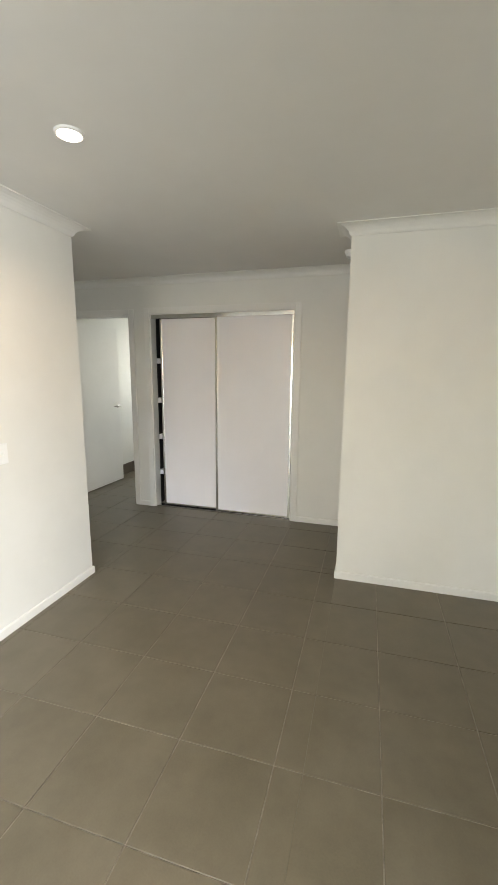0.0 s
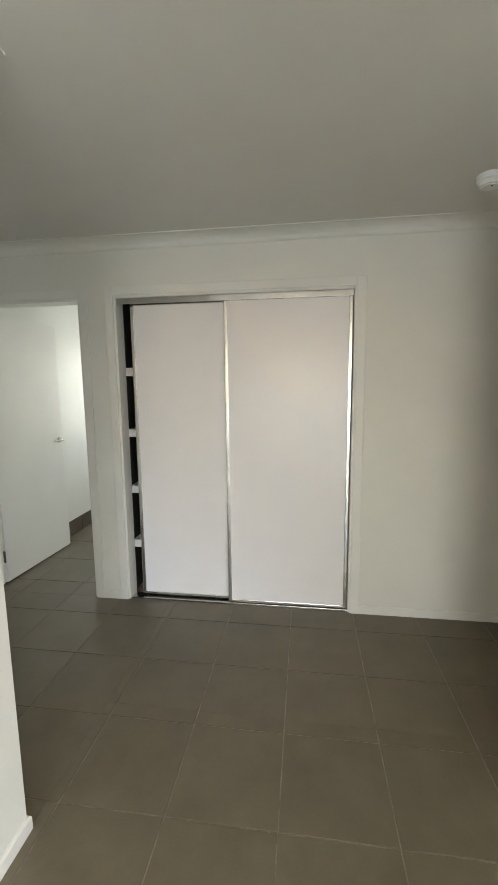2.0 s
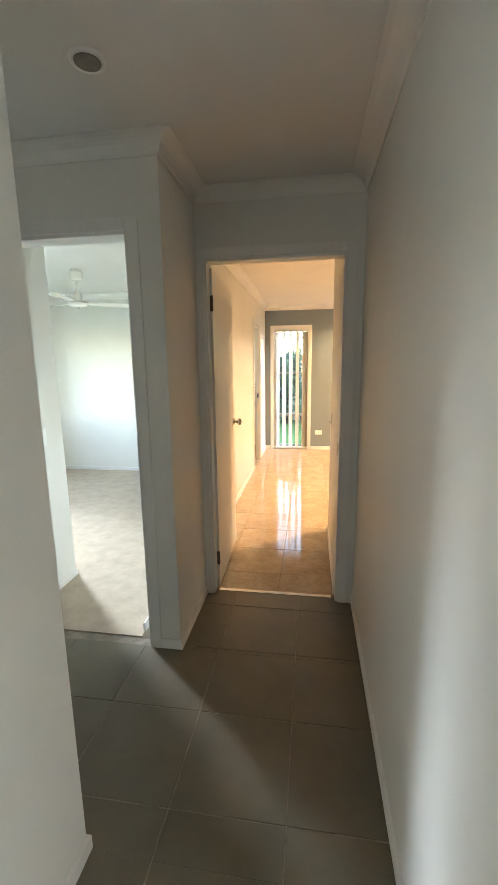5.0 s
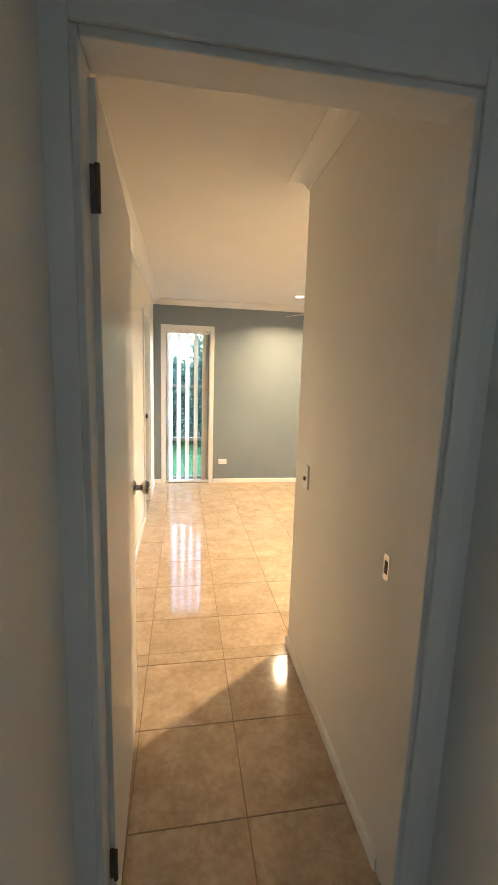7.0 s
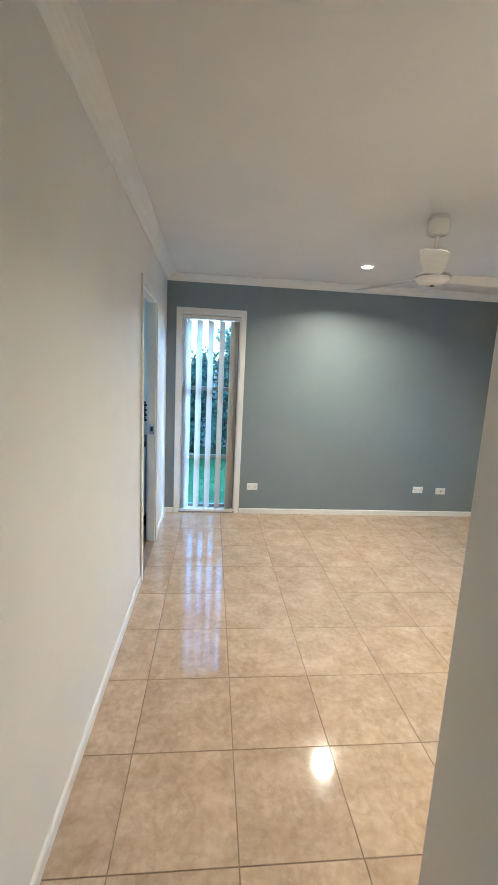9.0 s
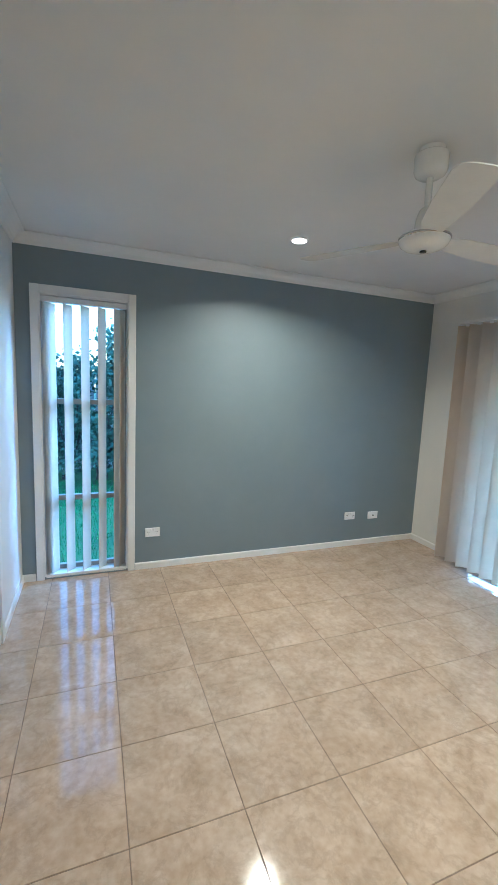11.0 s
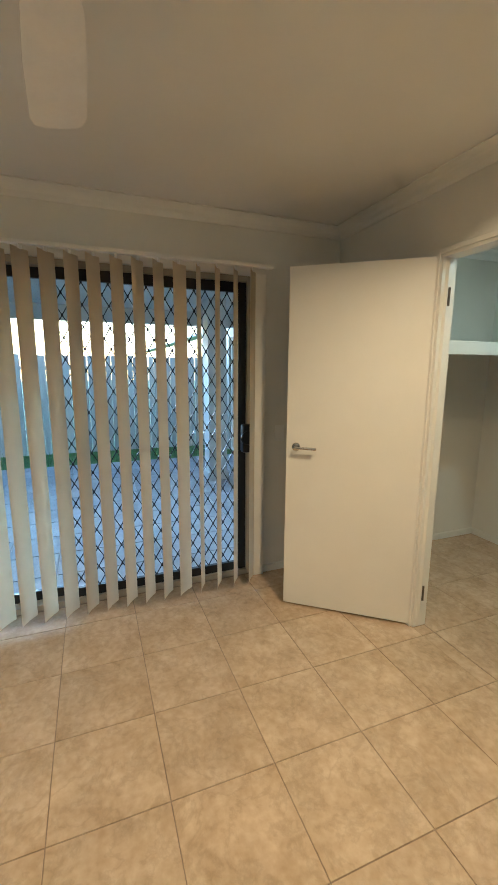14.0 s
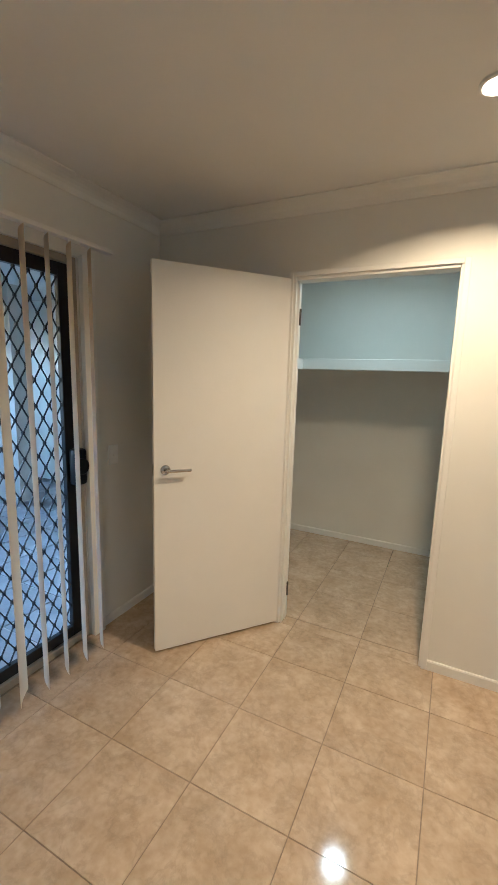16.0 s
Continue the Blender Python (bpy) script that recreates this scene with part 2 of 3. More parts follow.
def mesh_of(name, bm, mat, smooth=False):
    bmesh.ops.recalc_face_normals(bm, faces=bm.faces)
    me = bpy.data.meshes.new(name)
    bm.to_mesh(me)
    bm.free()
    me.materials.append(mat)
    if smooth:
        for p in me.polygons:
            p.use_smooth = True
        me.set_sharp_from_angle(angle=radians(38))
    return me


def thing(name, label, category, m=None, group="", kind=""):
    ob = new(name)
    ob.empty_display_size = 0.05
    if m:
        ob.matrix_world = m
    return tagged(ob, label, category, group, kind)


def part(name, bm, mat, parent, label="", smooth=False):
    ob = new(name, mesh_of(name, bm, mat, smooth))
    ob.parent = parent
    return tagged(ob, label)


def solid(name, bm, mat, label, category="", kind="structure", smooth=False):
    return tagged(new(name, mesh_of(name, bm, mat, smooth)), label, category, "", kind)


def wall(name, axis, p0, p1, a0, a1, openings=(), mat=None, label="white painted plasterboard wall", z1=None):
    """A wall of thickness p0 to p1 across axis, from a0 to a1 along it; openings are (from, to, sill, head)."""
    bm = bmesh.new()
    top = H if z1 is None else z1

    def piece(s, e, z0, z2):
        if e - s > 1e-4 and z2 - z0 > 1e-4:
            if axis == "x":
                add_box(bm, p0, p1, s, e, z0, z2)
            else:
                add_box(bm, s, e, p0, p1, z0, z2)

    at = a0
    for s, e, sill, head in sorted(openings):
        piece(at, s, 0, top)
        piece(s, e, 0, sill)
        piece(s, e, head, top)
        at = e
    piece(at, a1, 0, top)
    return solid(name, bm, mat or M_WALL, label, "wall")


def sweep(name, path, profile, closed, mat, label):
    """A moulding along a floor-plan line, with mitred corners; profile is (out from the wall, height)."""
    bm = bmesh.new()
    pts = [Vector(p) for p in path]
    n = len(pts)
    rings = []
    for i, p in enumerate(pts):
        before = (p - pts[i - 1]).normalized() if closed or i else None
        after = (pts[(i + 1) % n] - p).normalized() if closed or i < n - 1 else None
        before, after = before or after, after or before
        na, nb = Vector((-before.y, before.x)), Vector((-after.y, after.x))
        miter = (na + nb) / (1 + na.dot(nb))
        rings.append([bm.verts.new((p.x + miter.x * d, p.y + miter.y * d, z)) for d, z in profile])
    k = len(profile)
    for i in range(n if closed else n - 1):
        a, b = rings[i], rings[(i + 1) % n]
        for j in range(k):
            bm.faces.new((a[j], b[j], b[(j + 1) % k], a[(j + 1) % k]))
    if not closed:
        bm.faces.new(rings[0])
        bm.faces.new(list(reversed(rings[-1])))
    return solid(name, bm, mat, label, "trim")


COVE = [(-0.004, H - 0.064), (0.006, H - 0.064)] + [(0.09 - 0.078 * math.cos(radians(a)), H - 0.064 + 0.058 * math.sin(radians(a))) for a in range(10, 91, 16)] + [(0.09, H - 0.004), (0.09, H + 0.004), (-0.004, H + 0.004)]
SKIRT = [(-0.003, 0.0), (0.011, 0.0), (0.011, 0.047), (0.007, 0.054), (-0.003, 0.056)]

# floor slabs under the tiles
bm = bmesh.new()
add_box(bm, -0.72, 3.12, -3.46, 1.38, -0.2, -0.003)
solid("floor_bedroom", bm, M_GROUT, "brown grout bed under polished cream floor tiles", "floor")
bm = bmesh.new()
add_box(bm, -3.3, 7.1, -9.3, -4.0, -0.2, -0.003)
add_box(bm, -0.6, 0.6, -4.0, -3.46, -0.2, -0.003)
solid("floor_living", bm, M_HALLGROUT, "pale grout bed under taupe floor tiles", "floor")
bm = bmesh.new()
add_box(bm, -3.6, -0.72, -3.999, -0.4, -0.2, 0.006)
solid("floor_second_bedroom", bm, M_CARPET, "beige cut pile carpet", "floor")
bm = bmesh.new()
add_box(bm, -3.7, 7.2, -9.4, 1.40, H, H + 0.15)
solid("ceiling", bm, M_CEIL, "flat white painted plasterboard ceiling", "ceiling")

# walls
WALL_END = 1.92
wall("wall_north", "y", 1.265, 1.40, -0.72, 3.16, [(-0.455, 0.150, 0.02, 2.09)], M_BLUE, "blue-grey painted feature wall")
wall("wall_bedroom_west", "x", -0.72, -0.60, -3.40, -0.38)
wall("wall_ensuite_east", "x", -0.66, -0.60, -0.38, 1.265, [(-0.20, 0.50, 0, 2.06)])
wall("wall_bedroom_east", "x", 3.02, 3.16, -3.87, 1.265, [(-1.66, 0.72, 0, 2.10)])
wall("wall_robe_front", "y", -2.405, -2.315, 0.46, 3.02, [(1.257, 2.097, 0, 2.078)])
wall("wall_passage_east", "x", 0.372, 0.46, -3.41, -2.315)
wall("wall_robe_back", "y", -4.017, -3.87, 0.59, 7.12, [(3.7, 5.7, 0, 2.1)])
wall("wall_passage_door", "y", -3.50, -3.41, -0.60, 0.59, [(-0.428, 0.388, 0, 2.10)])
wall("wall_hall_east", "x", 0.478, 0.59, -5.54, -3.50)
wall("wall_robe_west_return", "x", 0.482, 0.588, -3.88, -3.42)
wall("wall_hall_bump", "x", -0.60, -0.472, -4.06, -3.50)
wall("wall_second_bedroom_door", "y", -4.06, -3.95, -2.2, -0.60, [(-1.488, -0.627, 0, 2.10)])
wall("wall_alcove_south", "y", -5.11, -5.0, -2.2, -0.475)
wall("wall_alcove_end", "x", -2.32, -2.2, -5.11, -3.95)
wall("wall_closet", "x", -0.585, -0.475, -9.2, -5.11, [(-8.718, -7.867, 0, 2.10), (-7.638, -6.075, 0, 2.11)])
wall("wall_closet_back", "x", -1.25, -1.15, -7.70, -5.11)
wall("wall_closet_side", "y", -7.72, -7.645, -3.1, -0.585)
wall("wall_closet_side_north", "y", -6.066, -6.0, -1.15, -0.585)
wall("wall_laundry_south", "y", -8.88, -8.76, -3.1, -0.585)
wall("wall_laundry_west", "x", -3.2, -3.1, -8.88, -7.632, [(-8.6, -7.8, 1.15, 2.05)])
wall("wall_hall_south", "y", -9.32, -9.2, -0.585, 1.175)
wall("wall_hall_south_east", "x", 1.055, 1.175, -9.2, -7.44)
wall("wall_living_south", "y", -7.44, -7.32, 1.055, WALL_END)
wall("wall_dining_south", "y", -9.32, -9.2, 1.175, 7.12)
wall("wall_living_east", "x", 7.0, 7.12, -9.2, -4.017, [(-7.35, -5.25, 0, 2.1)])
wall("wall_second_bedroom_west", "x", -3.6, -3.48, -3.52, -0.5, [(-2.85, -1.02, 0.85, 2.02)])
wall("wall_second_bedroom_north", "y", -0.5, -0.38, -3.6, -0.72)
wall("wall_second_bedroom_entry", "x", -1.6, -1.48, -3.95, -3.40)
wall("wall_second_bedroom_south", "y", -3.52, -3.40, -3.48, -1.6)
wall("wall_ensuite_west", "x", -2.42, -2.3, -0.38, 1.265, [(0.2, 1.0, 1.3, 2.0)])
wall("wall_ensuite_north", "y", 1.265, 1.40, -2.42, -0.72)

# mouldings
sweep("cornice_bedroom", [(-0.60, -3.41), (0.372, -3.41), (0.372, -2.315), (3.02, -2.315), (3.02, 1.265), (-0.60, 1.265)], COVE, True, M_TRIM, "white coved plaster cornice")
sweep("cornice_living", [(-0.475, -9.2), (1.055, -9.2), (1.055, -7.32), (WALL_END, -7.32), (WALL_END, -7.44), (1.175, -7.44), (1.175, -9.2), (7.0, -9.2), (7.0, -4.017), (0.59, -4.017), (0.59, -5.54), (0.478, -5.54), (0.478, -3.50), (-0.472, -3.50), (-0.472, -4.06), (-2.2, -4.06), (-2.2, -5.0), (-0.475, -5.0)], COVE, True, M_TRIM, "white coved plaster cornice")
sweep("cornice_robe", [(0.59, -3.87), (3.02, -3.87), (3.02, -2.405), (0.59, -2.405)], COVE, True, M_TRIM, "white coved plaster cornice")
sweep("cornice_second_bedroom", [(-0.72, -3.95), (-0.72, -0.5), (-3.48, -0.5), (-3.48, -3.40), (-1.48, -3.40), (-1.48, -3.95)], COVE, True, M_TRIM, "white coved plaster cornice")
for k, line in enumerate([
    [(-2.2, -4.06), (-2.2, -5.0), (-0.475, -5.0), (-0.475, -6.035)],
    [(-0.475, -7.68), (-0.475, -7.83)],
    [(-0.475, -8.76), (-0.475, -9.2), (1.055, -9.2), (1.055, -7.32), (WALL_END, -7.32), (WALL_END, -7.44), (1.175, -7.44), (1.175, -9.2), (7.0, -9.2), (7.0, -7.40)],
    [(7.0, -5.20), (7.0, -4.017), (5.75, -4.017)],
    [(3.65, -4.017), (0.59, -4.017), (0.59, -5.54), (0.478, -5.54), (0.478, -3.50), (0.442, -3.50)],
    [(-0.472, -3.50), (-0.472, -4.06), (-0.585, -4.06)],
    [(-1.53, -4.06), (-2.2, -4.06)],
    [(0.372, -3.41), (0.372, -2.315), (1.232, -2.315)],
    [(2.122, -2.315), (3.02, -2.315), (3.02, -1.75)],
    [(3.02, 0.79), (3.02, 1.265), (0.205, 1.265)],
    [(-0.51, 1.265), (-0.60, 1.265), (-0.60, 0.555)],
    [(-0.60, -0.265), (-0.60, -3.41)],
    [(0.59, -3.40), (0.59, -3.87), (3.02, -3.87), (3.02, -2.405), (2.13, -2.405)],
    [(-0.72, -3.95), (-0.72, -0.5), (-3.48, -0.5), (-3.48, -3.40), (-1.48, -3.40), (-1.48, -3.95)],
]):
    sweep("baseboard_%d" % (k + 1), line, SKIRT, False, M_TRIM, "low white painted skirting board")


# door sets: jamb linings and architraves
def door_frame(name, axis, face0, face1, a0, a1, head, label="white painted timber door frame", trim=0.052):
    """Linings inside an opening from a0 to a1 in a wall from face0 to face1, with architraves on both faces."""
    ob = thing(name, label, "door frame", kind="structure")

    def put(n, s, e, p, q, z0, z2):
        b = bmesh.new()
        if axis == "x":
            add_box(b, p, q, s, e, z0, z2, 0.003)
        else:
            add_box(b, s, e, p, q, z0, z2, 0.003)
        part(n, b, M_TRIM, ob)

    put("jamb", a0 - 0.004, a0 + 0.018, face0 - 0.002, face1 + 0.002, 0, head)
    put("jamb", a1 - 0.018, a1 + 0.004, face0 - 0.002, face1 + 0.002, 0, head)
    put("head_jamb", a0 + 0.018, a1 - 0.018, face0 - 0.002, face1 + 0.002, head - 0.02, head + 0.004)
    for p, q in ((face0 - 0.014, face0 - 0.003), (face1 + 0.003, face1 + 0.014)):
        put("architrave", a0 - trim, a0 + 0.004, p, q, 0, head + trim - 0.002)
        put("architrave", a1 - 0.004, a1 + trim, p, q, 0, head + trim - 0.002)
        put("architrave", a0 + 0.004, a1 - 0.004, p, q, head - 0.004, head + trim - 0.002)
    return ob


door_frame("door_frame_bedroom", "y", -3.50, -3.41, -0.428, 0.386, 2.10)
door_frame("door_frame_robe", "y", -2.405, -2.315, 1.257, 2.097, 2.078, "slim white painted door frame of the robe", 0.024)
door_frame("door_frame_ensuite", "x", -0.66, -0.60, -0.20, 0.50, 2.06)
door_frame("door_frame_second_bedroom", "y", -4.06, -3.95, -1.488, -0.627, 2.10)
door_frame("door_frame_laundry", "x", -0.585, -0.475, -8.718, -7.867, 2.10)
door_frame("door_frame_closet", "x", -0.585, -0.475, -7.638, -6.075, 2.11)


def add_lever(ob, x, z, side, length_sign, s):
    """Round rose with a lever on the face at y = side, which looks along s."""
    turn = Matrix.Translation((x, side, z)) @ Matrix.Rotation(radians(-90 * s), 4, "X")
    b = add_turned(bmesh.new(), [(0.026, -0.001), (0.026, 0.006), (0.023, 0.009), (0.011, 0.010), (0.010, 0.045), (0.0, 0.046)], turn, 24)
    rose = part("rose", b, M_STEEL, ob, "round satin chrome rose", True)
    b = bmesh.new()
    add_box(b, min(0, 0.12 * length_sign) + x - 0.008, max(0, 0.12 * length_sign) + x + 0.008, side + s * 0.036, side + s * 0.050, z - 0.008, z + 0.008, 0.005)
    part("lever", b, M_STEEL, rose, "straight chrome lever", True)


def add_knob(ob, x, z, side, s):
    turn = Matrix.Translation((x, side, z)) @ Matrix.Rotation(radians(-90 * s), 4, "X")
    b = add_turned(bmesh.new(), [(0.031, -0.001), (0.031, 0.004), (0.024, 0.010), (0.012, 0.013), (0.011, 0.028), (0.018, 0.034), (0.027, 0.043), (0.0285, 0.052), (0.025, 0.062), (0.015, 0.067), (0.0, 0.068)], turn, 28)
    part("knob", b, M_STEEL, ob, "round polished chrome knob", True)


def door_leaf(name, hinge, angle, width, height, label, side=1, hardware="lever", thick=0.036):
    """A leaf that stretches from the hinge along its own x; its thickness lies to its own +y (side 1) or -y."""
    ob = thing(name, label, "door", pose(hinge[0], hinge[1], 0, 0, 0, angle))
    b = bmesh.new()
    y0, y1 = (0, thick) if side > 0 else (-thick, 0)
    add_box(b, 0.004, width, y0, y1, 0.012, height, 0.002)
    part("leaf", b, M_DOOR, ob)
    for z in (0.22, height - 0.2):
        b = bmesh.new()
        add_turned(b, [(0.006, z - 0.045), (0.006, z + 0.045)], Matrix.Translation((-0.004, y0 if side > 0 else y1, 0)), 12)
        add_box(b, -0.001, 0.004, y0 + 0.004, y0 + 0.016, z - 0.045, z + 0.045)
        part("hinge", b, M_HINGE, ob, "", True)
    b = bmesh.new()
    add_box(b, width - 0.001, width + 0.0015, (y0 + y1) / 2 - 0.011, (y0 + y1) / 2 + 0.011, 1.01, 1.07)
    part("latch_plate", b, M_STEEL, ob)
    for y, s in ((y0, -1), (y1, 1)):
        if hardware == "lever":
            add_lever(ob, width - 0.06, 1.04, y, -1, s)
        else:
            add_knob(ob, width - 0.06, 1.045, y, s)
    return ob


ang = math.degrees(math.atan2(-1.70 + 2.345, 2.593 - 2.075))
door_leaf("robe_door", (2.066, -2.352), ang, 0.825, 2.068, "white flush robe door standing open, chrome lever handle", -1)
door_leaf("bedroom_door", (-0.395, -3.435), 92.0, 0.775, 2.06, "white flush bedroom door open against the passage", 1, "knob")
door_leaf("laundry_door", (-0.575, -8.675), 177.5, 0.81, 2.06, "white flush laundry door standing open", 1)

# strike plates on the passage jamb and the ensuite jamb
ob = thing("strike_plate", "small satin steel strike plate in the ensuite jamb", "strike plate")
b = bmesh.new()
add_box(b, -0.648, -0.612, 0.479, 0.483, 0.97, 1.05)
part("plate", b, M_STEEL, ob)
b = bmesh.new()
add_box(b, -0.640, -0.622, 0.4775, 0.480, 0.99, 1.03)
part("keep", b, M_DARK, ob)

ob = thing("strike_plate", "small dark steel strike plate in the door jamb", "strike plate")
b = bmesh.new()
add_box(b, 0.3695, 0.3725, -3.325, -3.295, 0.915, 0.995)
part("plate", b, M_STEEL, ob)
b = bmesh.new()
add_box(b, 0.3685, 0.3715, -3.318, -3.302, 0.935, 0.975)
part("keep", b, M_DARK, ob)


# built-in closet with sliding doors
def slider(y0, y1, x, label):
    ob = thing("sliding_closet_door", label, "sliding door", group="closet doors")
    b = bmesh.new()
    add_box(b, x - 0.008, x + 0.008, y0 + 0.02, y1 - 0.02, 0.03, 2.060)
    part("panel", b, M_PANEL, ob)
    for s, e in ((y0, y0 + 0.024), (y1 - 0.024, y1)):
        b = bmesh.new()
        add_box(b, x - 0.016, x + 0.016, s, e, 0.016, 2.066, 0.004)
        part("stile", b, M_CHROME, ob, "bright aluminium edge stile")
    for s, e in ((0.016, 0.034), (2.050, 2.068)):
        b = bmesh.new()
        add_box(b, x - 0.014, x + 0.014, y0 + 0.024, y1 - 0.024, s, e, 0.003)
        part("rail", b, M_CHROME, ob, "bright aluminium rail")
    return ob


slider(-7.548, -6.865, -0.547, "white sliding closet door in bright aluminium edging, pushed partly open")
slider(-6.905, -6.098, -0.507, "white sliding closet door in bright aluminium edging, front track")
ob = thing("closet_track", "bright aluminium sliding door tracks above and below", "door track")
for z0, z2 in ((2.052, 2.088), (0.0, 0.012)):
    b = bmesh.new()
    add_box(b, -0.487, -0.483, -7.618, -6.095, z0, z2 + 0.0, 0.001)
    add_box(b, -0.572, -0.487, -7.618, -6.095, (z2 - 0.004) if z2 > 1 else 0.0, z2 if z2 > 1 else 0.005)
    part("track", b, M_CHROME, ob)
ob = thing("closet_shelving", "white melamine linen shelves inside the closet", "shelving")
for z in (0.37, 0.78, 1.19, 1.62):
    b = bmesh.new()
    add_box(b, -1.148, -0.60, -7.633, -6.068, z - 0.028, z + 0.028, 0.002)
    part("shelf", b, M_PANEL, ob)
# Near-black sheets over the closet's back and side paint in its shade.
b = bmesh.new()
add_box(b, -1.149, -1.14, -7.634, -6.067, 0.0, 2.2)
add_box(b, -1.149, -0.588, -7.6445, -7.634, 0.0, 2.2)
solid("closet_lining", b, M_DARK, "near-black sheets painting the shade on the closet back and side", "lining")

# robe shelf, L-shaped with a front rail
ob = thing("robe_shelf", "white L-shaped hat shelf with thick front edge", "shelf")
for n, bx in (("board", (0.592, 3.018, -3.868, -3.26, 1.655, 1.675)), ("board", (2.36, 3.018, -3.26, -2.407, 1.655, 1.675))):
    b = bmesh.new()
    add_box(b, *bx)
    part(n, b, M_TRIM, ob)
for bx in ((0.592, 2.36, -3.262, -3.244, 1.595, 1.678), (2.342, 2.36, -3.244, -2.407, 1.595, 1.678)):
    b = bmesh.new()
    add_box(b, *bx, 0.003)
    part("edge_board", b, M_TRIM, ob)

# window with its frame and vertical blind
WX0, WX1 = -0.455, 0.150
win = thing("window_1", "tall narrow window in white architrave", "window", kind="structure")
for bx in ((WX0 - 0.05, WX0 + 0.004, 1.251, 1.262, 0.0, 2.14), (WX1 - 0.004, WX1 + 0.05, 1.251, 1.262, 0.0, 2.14), (WX0 + 0.004, WX1 - 0.004, 1.251, 1.262, 2.088, 2.14)):
    b = bmesh.new()
    add_box(b, *bx, 0.003)
    part("architrave", b, M_TRIM, win)
for bx in ((WX0 - 0.002, WX0 + 0.014, 1.262, 1.40, 0.02, 2.09), (WX1 - 0.014, WX1 + 0.002, 1.262, 1.40, 0.02, 2.09), (WX0 + 0.014, WX1 - 0.014, 1.262, 1.40, 2.075, 2.092), (WX0 + 0.014, WX1 - 0.014, 1.262, 1.40, 0.012, 0.035)):
    b = bmesh.new()
    add_box(b, *bx)
    part("reveal", b, M_TRIM, win)
for bx in ((WX0 + 0.014, WX0 + 0.045, 1.355, 1.39, 0.035, 2.075), (WX1 - 0.045, WX1 - 0.014, 1.355, 1.39, 0.035, 2.075), (WX0 + 0.045, WX1 - 0.045, 1.355, 1.39, 2.045, 2.075), (WX0 + 0.045, WX1 - 0.045, 1.355, 1.39, 0.035, 0.07), (WX0 + 0.045, WX1 - 0.045, 1.352, 1.392, 1.32, 1.36), (WX0 + 0.045, WX1 - 0.045, 1.352, 1.392, 0.585, 0.625)):
    b = bmesh.new()
    add_box(b, *bx, 0.003)
    part("window_frame", b, M_FRAME, win)
for z0, z2 in ((0.07, 0.585), (0.625, 1.32), (1.36, 2.045)):
    b = bmesh.new()
    add_box(b, WX0 + 0.043, WX1 - 0.043, 1.370, 1.374, z0, z2)
    part("pane", b, M_GLASS, win).visible_shadow = False


def slat_mesh(width, z0, z1):
    """One soft vertical slat, slightly bowed, with a folded weight pocket at its foot."""
    b = bmesh.new()
    n = 6
    front, back = [], []
    for k in range(n + 1):
        u = -width / 2 + width * k / n
        bow = 0.006 * (1 - (2 * u / width) ** 2)
        front.append([b.verts.new((u, bow, z)) for z in (z0, z1)])
        back.append([b.verts.new((u, bow - 0.0012, z)) for z in (z0, z1)])
    for k in range(n):
        b.faces.new((front[k][0], front[k + 1][0], front[k + 1][1], front[k][1]))
        b.faces.new((back[k + 1][0], back[k][0], back[k][1], back[k + 1][1]))
        b.faces.new((front[k][1], front[k + 1][1], back[k + 1][1], back[k][1]))
        b.faces.new((front[k + 1][0], front[k][0], back[k][0], back[k + 1][0]))
    b.faces.new((front[0][0], front[0][1], back[0][1], back[0][0]))
    b.faces.new((front[-1][1], front[-1][0], back[-1][0], back[-1][1]))
    return mesh_of("slat", b, M_BLIND, True)


blind = thing("vertical_blind", "narrow vertical blind of pale fabric slats, half open", "blind")
b = bmesh.new()
add_box(b, WX0 + 0.016, WX1 - 0.016, 1.275, 1.325, 2.035, 2.070, 0.004)
part("head_rail", b, M_TRIM, blind)
me = slat_mesh(0.089, 0.035, 2.03)
for x, a in ((-0.425, 78), (-0.405, 70), (-0.375, 62), (-0.27, 50), (-0.155, 50), (-0.04, 50), (0.075, 42), (0.105, 60)):
    o = new("slat", me)
    o.parent = blind
    o.matrix_local = pose(x, 1.30, 0, 0, 0, a)

blind = thing("vertical_blind", "wide vertical blind of cream fabric slats, closed at one end", "blind")
b = bmesh.new()
add_box(b, 2.850, 2.890, -1.735, 0.790, 2.116, 2.136, 0.003)
part("head_rail", b, M_TRIM, blind, "slim white head rail")
me = slat_mesh(0.127, 0.042, 2.098)
hanger = bmesh.new()
add_box(hanger, -0.012, 0.012, -0.003, 0.003, 2.094, 2.118)
hanger = mesh_of("hanger", hanger, M_PLASTIC)
rng = random.Random(4)
for i in range(21):
    y = 0.712 - 0.1155 * i
    a = {15: 54, 16: 40, 17: 64, 18: 58, 19: 57}.get(i, 57 if i < 12 else 54) + rng.uniform(-2.5, 2.5)
    o = new("slat", me)
    o.parent = blind
    o.matrix_local = pose(2.87, y, 0, 0, rng.uniform(-0.25, 0.25), a - 90)
    o = new("hanger", hanger)
    o.parent = blind
    o.matrix_local = pose(2.87, y, 0, 0, 0, a - 90)
b = bmesh.new()
add_turned(b, [(0.002, 0.35), (0.002, 2.1)], Matrix.Translation((2.855, 0.775, 0)), 8)
part("cord", b, M_PLASTIC, blind)

